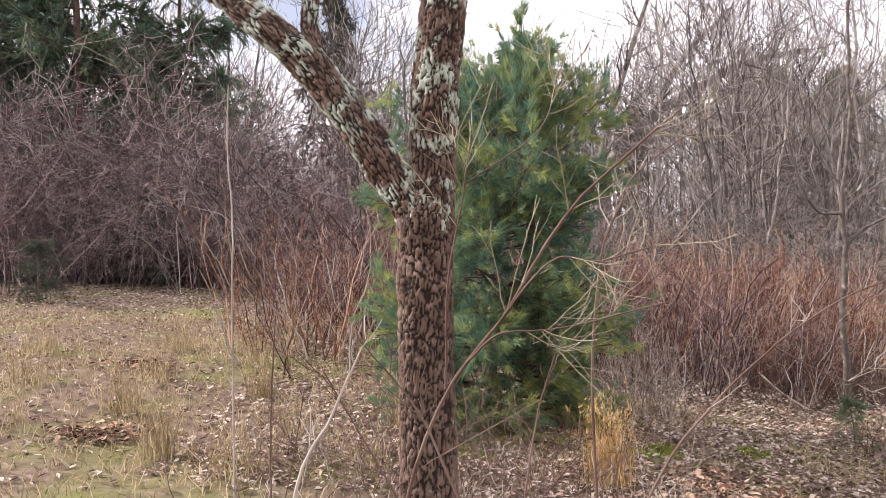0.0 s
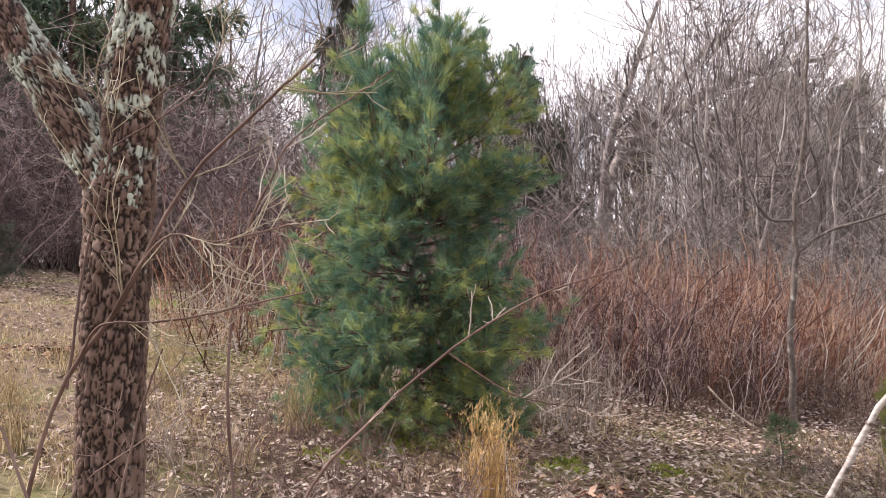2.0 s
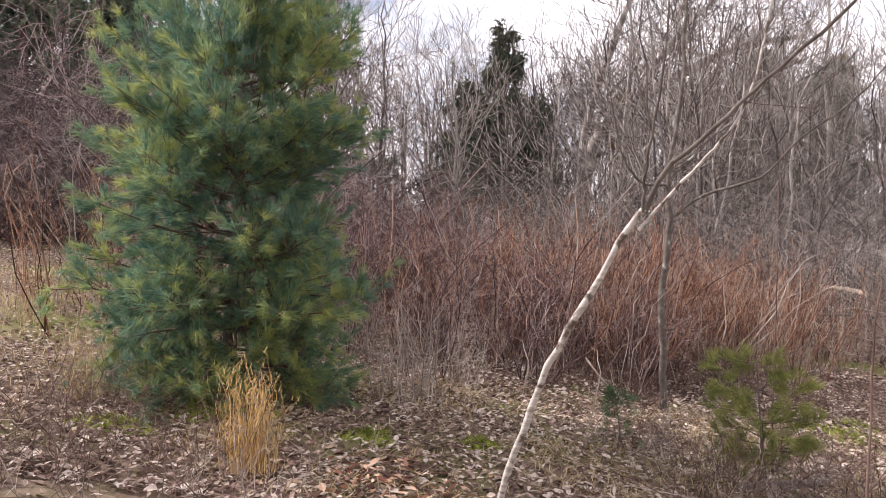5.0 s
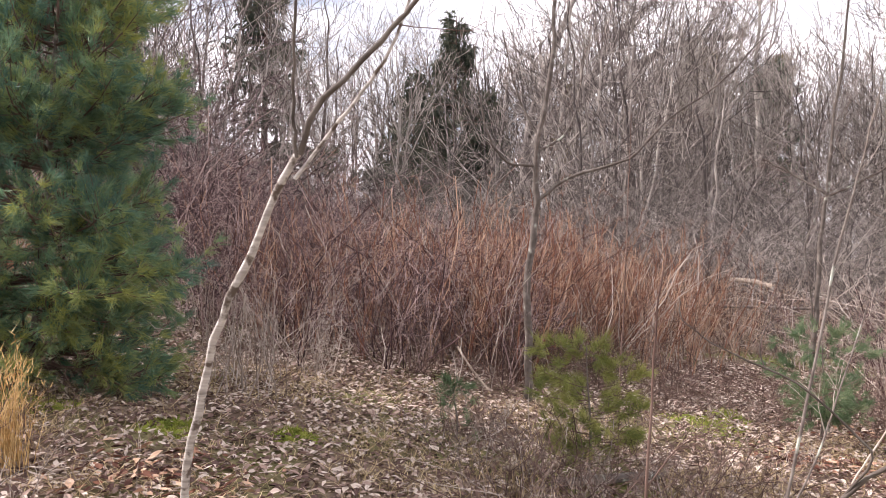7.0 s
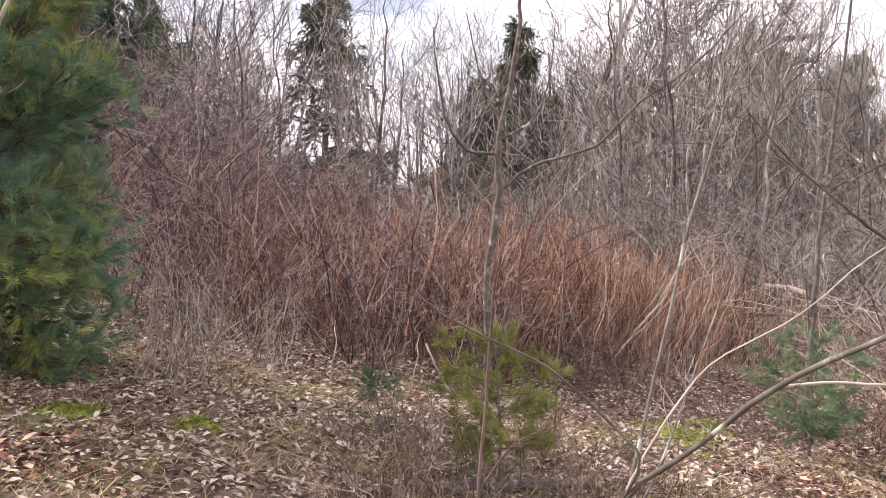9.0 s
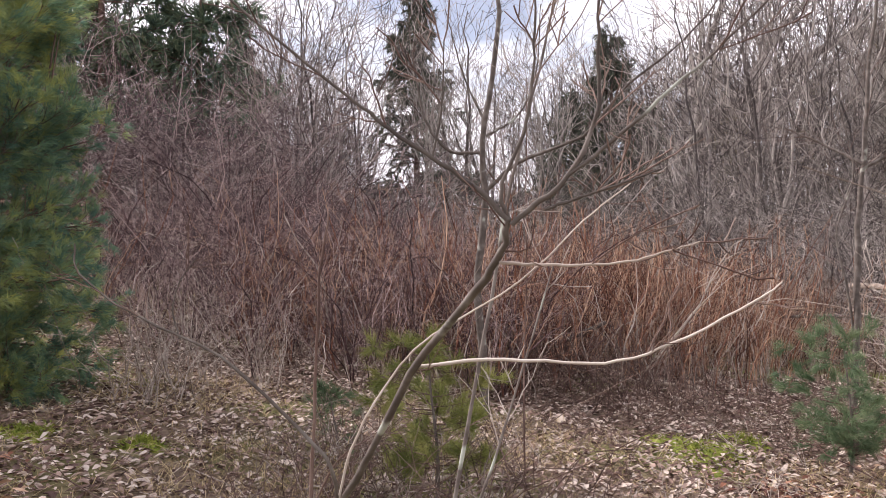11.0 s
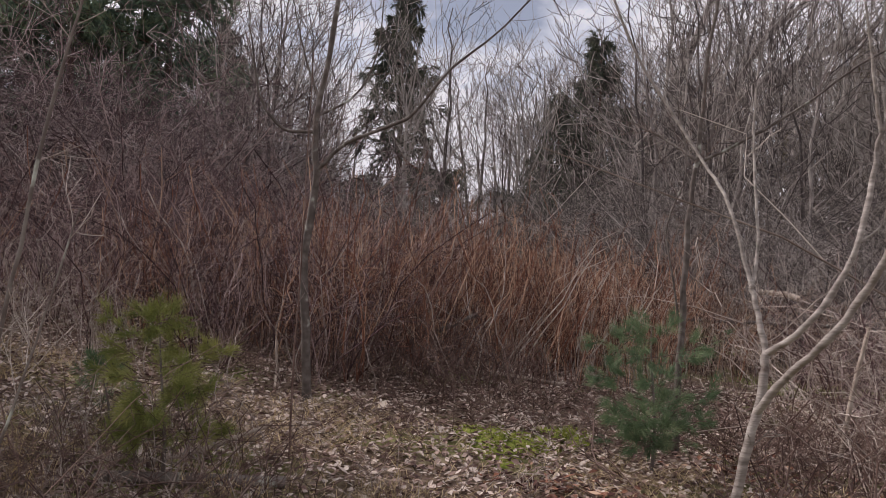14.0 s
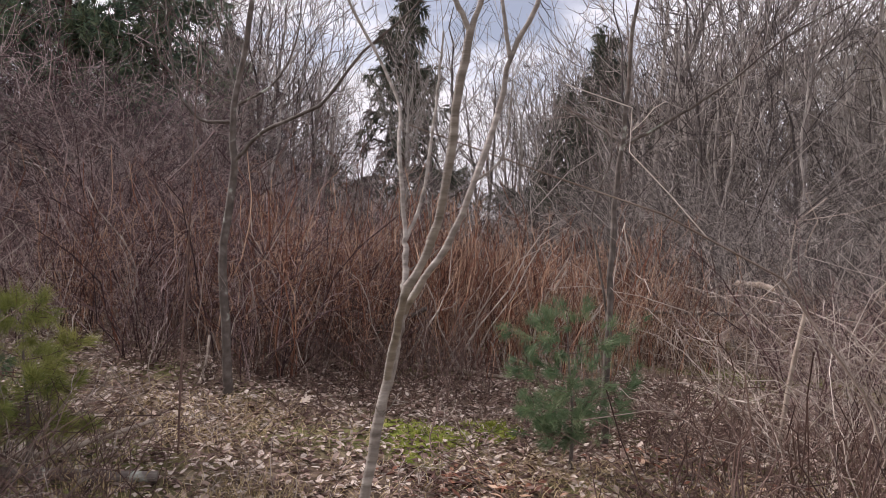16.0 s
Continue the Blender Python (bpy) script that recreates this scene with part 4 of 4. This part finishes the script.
def thicket():
    rust = [shrub("rust_cane_shrub", "dense upright rust-brown canes of the dead weed thicket", M_RUST, 40 + i, 28, 1.1, 2.0, 0.12, 0.12, 0.0072, 6, 0.24, 3.5, angle=(35, 85), stalks=9, groups=7) for i in range(4)]
    purple = [shrub("purple_twig_shrub", "tangled purplish leafless shrub with fine twigs", M_PURPLE, 50 + i, 20, 1.1, 1.95, 0.24, 0.4, 0.0062, 5.5, 0.45, 4, groups=5, angle=(25, 80), stalks=2) for i in range(4)]
    grey = [shrub("grey_twig_shrub", "tall grey leafless shrub with crossing twigs", M_GREY, 60 + i, 15, 1.1, 3.2, 0.24, 0.35, 0.0078, 6, 0.8, 3.8, groups=4, angle=(25, 70)) for i in range(4)]
    vine = [shrub("vine_tangle", "pale arching vine stems in a loose tangle", M_VINE, 70 + i, 12, 1.0, 1.8, 0.25, 0.6, 0.0040, 2.5, 0.55, 1.2, "vine", (25, 75)) for i in range(3)]
    dead = [shrub("dead_stalk_clump", "fan of grey dead stalks", M_PALE, 80 + i, 15, 0.35, 0.95, 0.42, 0.15, 0.0042, 2.5, 0.25, 0) for i in range(2)]
    low = [shrub("low_twig_clump", "low bare brown twigs above leaf litter", M_BROWN, 85 + i, 14, 0.45, 0.6, 0.5, 0.3, 0.003, 3, 0.25, 1) for i in range(3)]
    thorn = [shrub("bramble_clump", "loose clump of thin arching brown bramble stems", M_BROWN, 90 + i, 9, 0.5, 1.35, 0.3, 0.6, 0.0035, 2.5, 0.3, 1.5, "bramble", stalks=2) for i in range(3)]
    for x, y, k in ((-0.55, 2.6, 0.95), (0.25, 2.75, 1.0), (0.75, 2.6, 0.9), (1.25, 3.1, 0.85), (-0.9, 3.2, 0.8), (0.55, 3.4, 0.9), (4.1, 4.9, 0.8), (4.9, 5.0, 0.95), (5.5, 4.6, 0.8), (5.9, 5.2, 0.85), (8.6, 6.0, 0.9), (8.9, 5.4, 0.9), (4.3, 5.4, 0.7), (4.6, 5.2, 0.8), (5.2, 5.5, 0.75), (5.0, 5.95, 0.7), (3.9, 5.6, 0.6), (5.6, 5.9, 0.8), (9.3, 6.6, 1.0), (0.0, 3.0, 0.9), (0.95, 2.3, 0.8), (-0.35, 2.1, 0.85), (0.45, 2.15, 0.8), (1.6, 3.6, 0.7)):
        copy_thing(thorn[int(10 * x) % 3], pose(x, y, float(gz(x, y)) - 0.02, 0, 0, 70 * x) @ Matrix.Diagonal((k, k, k, 1)))
    drop(thorn)
    mound = [shrub("purple_twig_shrub", "tall mound of tangled purplish twigs and vines", M_MOUND, 95 + i, 20, 1.0, 1.9, 0.3, 0.6, 0.0026, 6, 0.5, 5, angle=(25, 85)) for i in range(3)]
    # red-brown weeds ahead
    plant(rust, 62, 4.0, 7.9, 10.2, 16.5, 1, (0.62, 1.15), lambda x, y: y > 10.3 + 0.5 * max(0, x - 4.6), 0.42)
    tan = [shrub("tan_brush", "low tan and orange dry brush", M_TAN, 45 + i, 26, 1.0, 1.35, 0.25, 0.3, 0.0045, 4, 0.35, 3) for i in range(3)]
    plant(tan, 34, 6.6, 11.5, 13.5, 20, 30, (0.75, 1.2), lambda x, y: x > 6.9 + 0.1 * (y - 13), 0.6)
    drop(tan)
    plant(rust, 26, 1.6, 4.6, 9.6, 13.5, 2, (0.6, 1.1), None, 0.5)
    plant(rust, 4, -2.2, -1.0, 9.0, 11.5, 3, (0.9, 1.1), None, 0.4)
    # purplish brush beside and behind the pine
    plant(purple, 40, 0.4, 4.4, 9.2, 15.5, 4, (0.75, 1.15), None, 0.45)
    plant(purple, 30, -2.4, 1.5, 11.5, 18, 5, (1.1, 1.7), None, 0.5)
    plant(mound, 40, -19, -2.5, 19.2, 22, 29, (1.0, 1.7), None, 0.5)
    plant(mound, 46, -19, -6.0, 21.5, 26, 33, (3.4, 4.4), None, 0.9)
    plant(mound, 50, -19, -2.5, 20.0, 27, 6, (2.1, 3.1), lambda x, y: y > 19.5 + 0.5 * (x > -4) , 0.8)
    plant(purple, 18, -18, -8, 12.5, 17.5, 7, (1.5, 2.2), lambda x, y: x < -8.5 - 0.3 * (y - 12), 0.8)
    # grey brush to the right and far
    plant(grey, 56, 9.2, 20, 11.5, 22, 8, (0.8, 1.35), None, 0.9)
    plant(grey, 60, -6, 13, 17, 27, 9, (0.85, 1.45), None, 0.9)
    plant(grey, 44, 8, 30, 22, 34, 28, (1.5, 2.4), None, 1.0)
    plant(grey, 60, -26, 40, 27, 42, 10, (1.2, 1.9), None, 1.5)
    plant(grey, 44, -24, 30, 44, 56, 35, (1.5, 2.2), None, 1.5)
    plant(purple, 18, 8.6, 13, 9.5, 14, 11, (0.7, 1.1), lambda x, y: x > 9.2, 0.6)
    plant(vine, 5, 8.9, 10.4, 6.8, 9.2, 12, (0.7, 1.0), None, 0.5)
    plant(vine, 6, 9.5, 13, 9, 11.5, 19, (0.8, 1.2), None, 0.6)
    plant(vine, 9, 9.6, 11.8, 8.4, 11.5, 34, (1.3, 1.75), None, 0.5)
    plant(dead, 4, 1.4, 2.1, 7.3, 8.1, 13, (0.85, 1.15), None, 0.22)
    plant(dead, 3, 1.9, 2.7, 7.9, 8.8, 14, (0.7, 0.95), None, 0.25)
    plant(low, 40, 1.5, 9.5, 8.2, 10.4, 15, (0.7, 1.3), None, 0.35)
    plant(low, 4, 3.9, 5.9, 5.3, 7.6, 16, (0.8, 1.3), None, 0.2)
    weed = [shrub("dry_weed_clump", "low grey dry weeds above leaf litter", M_PALE, 88 + i, 10, 0.5, 0.55, 0.4, 0.3, 0.0028, 3, 0.2, 1) for i in range(2)]
    plant(weed, 12, 3.7, 6.0, 5.2, 7.8, 36, (0.7, 1.3), None, 0.25)
    plant(weed, 8, 6.6, 9.0, 6.5, 9.0, 37, (0.7, 1.2), None, 0.3)
    plant(weed, 8, -1.2, 1.6, 3.6, 6.0, 38, (0.7, 1.2), None, 0.3)
    drop(weed)
    plant(low, 14, -1.0, 1.2, 4.6, 6.3, 17, (0.6, 1.1), None, 0.3)
    plant(low, 20, 8.0, 11, 6.5, 9.5, 18, (0.8, 1.5), None, 0.3)
    plant(low, 10, 4.6, 6.2, 9.9, 10.8, 24, (1.2, 1.8), None, 0.2)
    plant(low, 4, 4.2, 4.6, 9.4, 9.8, 25, (0.8, 1.1), None, 0.1)
    plant(low, 4, 3.6, 4.6, 5.6, 6.8, 26, (0.7, 1.1), None, 0.15)
    plant(low, 10, 8.2, 9.4, 5.8, 7.4, 27, (1.2, 2.0), None, 0.2)
    drop(mound + rust + purple + grey + vine + dead + low)


thicket()


def far_wood():
    trees = [bare_tree("bare_tree", "tall leafless grey tree of the far wood", 100 + i, 15, 0.17, M_GREY, 10, stems=1 + i % 3) for i in range(4)]
    small = [bare_tree("bare_tree", "slim leafless tree with upright pale branches", 110 + i, 8, 0.06, M_GREY, 8, (25, 65), 0.15, 0.03, stems=2 + i) for i in range(3)]
    pale = [bare_tree("bare_tree", "leafless tree with pale sunlit trunk and limbs", 115 + i, 11, 0.11, M_PALETREE, 11, (20, 60), 0.2, 0.025, stems=1 + i % 2, twig=1.2) for i in range(3)]
    plant(trees, 46, -40, 60, 36, 64, 20, (0.8, 1.25), lambda x, y: x < 2.5 or x > 9, 2.5)
    plant(small, 12, -3, 16, 21, 30, 21, (0.8, 1.2), lambda x, y: x > 7 or x < -1, 1.5)
    plant(small, 26, 8, 28, 20, 36, 22, (0.9, 1.5), None, 1.5)
    plant(trees, 10, -34, -8, 36, 46, 23, (0.7, 1.0), None, 2.5)
    plant(pale, 26, 7, 34, 26, 44, 31, (0.8, 1.35), lambda x, y: x > 0.24 * y, 1.6)
    plant(trees, 22, -6, 20, 66, 80, 40, (1.2, 1.6), None, 1.5)
    plant(trees, 3, 2.5, 9, 44, 56, 41, (0.8, 1.0), None, 2.0)
    plant(pale, 12, 12, 36, 32, 42, 39, (0.9, 1.4), None, 1.6)
    plant(pale, 9, -12, 3, 34, 46, 32, (0.8, 1.2), None, 2.0)
    drop(trees + small + pale)
    cedar = conifer("cedar", "dark bushy cedar behind the thicket", 10, 3.7, 120, M_CEDAR, 120, 0.8, 0.45, 0.02, dense=20)
    for x, y, h in ((6.43, 61, 2.0), (3.2, 62.5, 1.55), (9.4, 64, 1.5), (4.7, 58, 1.2)):
        copy_thing(cedar, pose(x, y, float(gz(x, y)), 0, 0, x * 40) @ Matrix.Diagonal((h, h, h, 1)))
    juniper = conifer("juniper", "low dark green juniper at the clearing's edge", 1.9, 1.1, 60, M_CEDAR, 123, 0.4, 0.1, 0.02, 12, 0.06)
    for x, y, h in ((-7.45, 13.8, 0.6), (-7.6, 20.2, 1.3), (-10, 44, 3.0), (-6.5, 42, 2.4), (-2.5, 45, 3.2), (1.0, 47, 2.8), (3.4, 41, 2.4), (9.5, 46, 2.6), (13, 48, 3.0)):
        copy_thing(juniper, pose(x, y, float(gz(x, y)), 0, 0, x * 40) @ Matrix.Diagonal((h, h, h, 1)))
    spruce = conifer("spruce", "dark spruce with drooping boughs among bare trees", 15, 4.4, 110, M_CEDAR, 121, 0.9, 0.6, 0.0)
    for x, y, h in ((-6.5, 50, 1.3), (-17, 46, 1.0), (22, 52, 1.1)):
        copy_thing(spruce, pose(x, y, float(gz(x, y)), 0, 0, x * 40) @ Matrix.Diagonal((h, h, h, 1)))
    tall = conifer("tall_pine", "tall dark pine with ragged open boughs", 15, 4.2, 64, M_FARPINE, 122, 0.45, 0.25, 0.2, 24, 0.026)
    for x, y, h in ((-9.5, 28, 0.9), (-12.5, 26, 1.05), (-16, 28, 1.1), (-20, 26, 1.0), (-24, 24, 1.0), (24, 44, 0.9)):
        copy_thing(tall, pose(x, y, float(gz(x, y)), 0, 0, x * 50) @ Matrix.Diagonal((h, h, h, 1)))
    olive = conifer("olive_evergreen", "olive-brown evergreen with ragged top", 14, 3.0, 80, M_OLIVE, 124, 0.6, 0.3, 0.1, 18)
    for x, y, h in ((19.5, 42, 0.95), (17.0, 46, 0.85), (25, 45, 1.0), (13.5, 50, 0.9)):
        copy_thing(olive, pose(x, y, float(gz(x, y)), 0, 0, x * 50) @ Matrix.Diagonal((h, h, h, 1)))
    drop([juniper, cedar, spruce, tall, olive])


far_wood()


def arching_tree():
    """The great leaning tree whose limbs arch over the far brush."""
    x, y = 9.0, 44.0
    rng = np.random.default_rng(130)
    t = thing("arching_tree", g(x, y), "old leafless tree with long arching pale limbs", "tree")
    o = np.array(g(x, y))
    limbs = [([g(x, y), (9.5, 44, 4), (10.8, 44.3, 8.6), (13.9, 45, 11.2), (16.5, 45, 12.7), (19.3, 45, 14), (23, 45, 14.6)], 0.5, 0.14),
             ([(9.6, 44, 4.5), (9.9, 43.5, 9), (11.5, 43, 14), (13, 43, 18)], 0.3, 0.1), ([(11, 44.4, 8.8), (14, 44, 9.6), (18, 43.5, 12), (22, 43, 12.6)], 0.25, 0.08),
             ([(13, 44.8, 10.6), (15, 44.5, 14), (18, 44, 17)], 0.25, 0.08)]
    P = np.stack([spline(np.array(p) - o, 24) for p, _, _ in limbs])
    R = np.stack([np.linspace(a, b, 24) for _, a, b in limbs])
    part("trunk", tubes(P[:1], R[:1], 9), M_GREY, t)
    for i in (1, 2, 3):
        part("limb", tubes(P[i:i + 1], R[i:i + 1], 8), M_GREY, t)
    A, RA = kids(rng, P, R, 14, 3.5, (25, 65), 0.25, 1, 7, 0.2, 0.15, 0.4)
    B, RB = kids(rng, A, RA, 7, 1.5, (25, 60), 0.2, 1, 5, 0.1, 0.15, 0.6)
    part("twig_mass", join(tubes(A, RA, 4), tubes(B, np.maximum(RB, 0.014), 3)), M_GREY, t, kind="stuff")


arching_tree()


# ---- small things ----
def sedge_tuft(x, y, h, n, seed, mat=M_SEDGE, name="sedge_tuft", label="upright golden tuft of dry broomsedge", r=0.09):
    rng = np.random.default_rng(seed)
    t = thing(name, g(x, y, 0), label, "grass tuft", "dry grass tufts")
    P, R = canes(rng, n, r * 1.6, h, 0.07, 0.08, 0.0022, 6)
    P[:, :, 2] += 0.03
    part("stalk_mass", tubes(P, R, 3), mat, t, kind="stuff")
    base = rng.normal(0, r * 0.7, (n, 3)) * np.array([1, 1, 0])
    part("blade_mass", blades(rng, base, h * 0.75, 0.006, 0.2), mat, t, kind="stuff")
    tips = P[:, -1]
    part("seed_mass", needles(rng, tips, np.tile([0.2, 0, 1.0], (len(tips), 1)), 3, 0.06, 0.006, 0.4), mat, t, smooth=False, kind="stuff")


sedge_tuft(1.16, 5.35, 0.62, 110, 140)
sedge_tuft(-0.35, 6.3, 0.5, 60, 141, M_GRASS, label="thin straw-coloured tuft of dead grass")
sedge_tuft(-2.0, 5.2, 0.55, 60, 142, M_GRASS, label="thin straw-coloured tuft of dead grass")
sedge_tuft(-1.75, 7.2, 0.5, 60, 143, M_GRASS, label="thin straw-coloured tuft of dead grass")
for i, (x, y, h) in enumerate(((-3.4, 5.6, 0.35), (-2.9, 7.6, 0.4), (-3.9, 7.0, 0.4), (-1.2, 6.0, 0.3), (-4.6, 8.6, 0.45), (-3.3, 9.4, 0.4), (-2.2, 8.8, 0.35), (-5.4, 7.4, 0.4), (-0.6, 5.3, 0.3), (-1.4, 4.9, 0.3), (5.2, 5.9, 0.3), (5.9, 6.3, 0.25), (4.1, 5.7, 0.3), (8.3, 7.2, 0.35))):
    sedge_tuft(x, y, h, 45, 150 + i, M_GRASS, label="low straw-coloured tuft of dead grass", r=0.16)
sedge_tuft(-2.7, 6.3, 0.45, 60, 144, M_GRASS, label="thin straw-coloured tuft of dead grass")


def log(name, label, pts, r0, r1, mat=M_LOG, seed=0, category="log"):
    rng = np.random.default_rng(seed)
    P = spline(np.array(pts), 18)
    o = P[0].copy()
    V, F = tubes((P - o)[None], (np.linspace(r0, r1, 18) * (1 + 0.08 * rng.normal(size=18)))[None], 10)
    n = len(V)
    V = np.vstack([V, P[0] - o, P[-1] - o])
    caps = [(i, (i + 1) % 10, n, n) for i in range(10)] + [(n - 10 + i, n - 10 + (i + 1) % 10, n + 1, n + 1) for i in range(10)]
    bm = bmesh.new()
    vs = [bm.verts.new(v) for v in V]
    for f in list(F) + caps:
        bm.faces.new([vs[i] for i in dict.fromkeys(int(i) for i in f)])
    bmesh.ops.recalc_face_normals(bm, faces=bm.faces)
    me = bpy.data.meshes.new(name)
    bm.to_mesh(me)
    bm.free()
    me.materials.append(mat)
    ob = new(name, me)
    ob.location = o
    return tagged(ob, label, category)


log("fallen_branch", "barkless forked branch lying on leaf litter", [g(5.55, 10.75, 0.04), g(5.97, 10.75, 0.06), g(6.6, 10.8, 0.05)], 0.03, 0.02, seed=1)
log("fallen_branch", "dark broken branch propped in the canes", [g(4.75, 11.1, 0.2), (5.24, 11.08, 0.35), (5.6, 11.0, 0.52)], 0.03, 0.025, M_SMOOTH, 2)
log("cut_log", "pale sawn log end lying in brush", [(9.55, 15.4, 0.86), (9.8, 15.0, 0.84), (10.0, 14.6, 0.76)], 0.048, 0.05, seed=3)
log("fence_post", "short weathered stub standing among the canes", [g(7.17, 14.5, -0.05), (7.18, 14.5, 0.5), (7.2, 14.5, 1.02)], 0.04, 0.04, M_LOG, 10, "post")
log("fence_post", "weathered wooden post standing in brush", [g(9.95, 14.5, -0.1), (9.95, 14.5, 0.3), (9.97, 14.5, 0.85)], 0.05, 0.045, M_SMOOTH, 4, "post")
log("fallen_branch", "long dark pole lying across the brush", [(8.2, 14.2, 0.42), (9.9, 14.3, 0.40), (12.2, 14.4, 0.35)], 0.03, 0.025, M_SMOOTH, 5)
log("fallen_branch", "thin barkless stick leaning in the leaves", [g(4.2, 8.6, 0.03), (4.05, 8.95, 0.05), (3.9, 9.25, 0.27)], 0.014, 0.012, M_LOG, 6)
log("fallen_branch", "pale broken stick standing in vine tangle", [g(9.0, 9.3, -0.02), (9.1, 9.25, 0.1), (9.2, 9.2, 0.62)], 0.022, 0.016, M_LOG, 7)
log("cut_log", "pale rotting log half hidden in dry grass", [g(4.35, 6.0, 0.05), g(4.75, 6.25, 0.06), g(5.25, 6.5, 0.06)], 0.035, 0.03, M_SMOOTH, 8)
log("fallen_branch", "crooked pale branch lying in the leaves", [g(4.05, 6.3, 0.02), g(4.5, 6.5, 0.06), g(4.95, 6.9, 0.22)], 0.02, 0.012, M_LOG, 9)
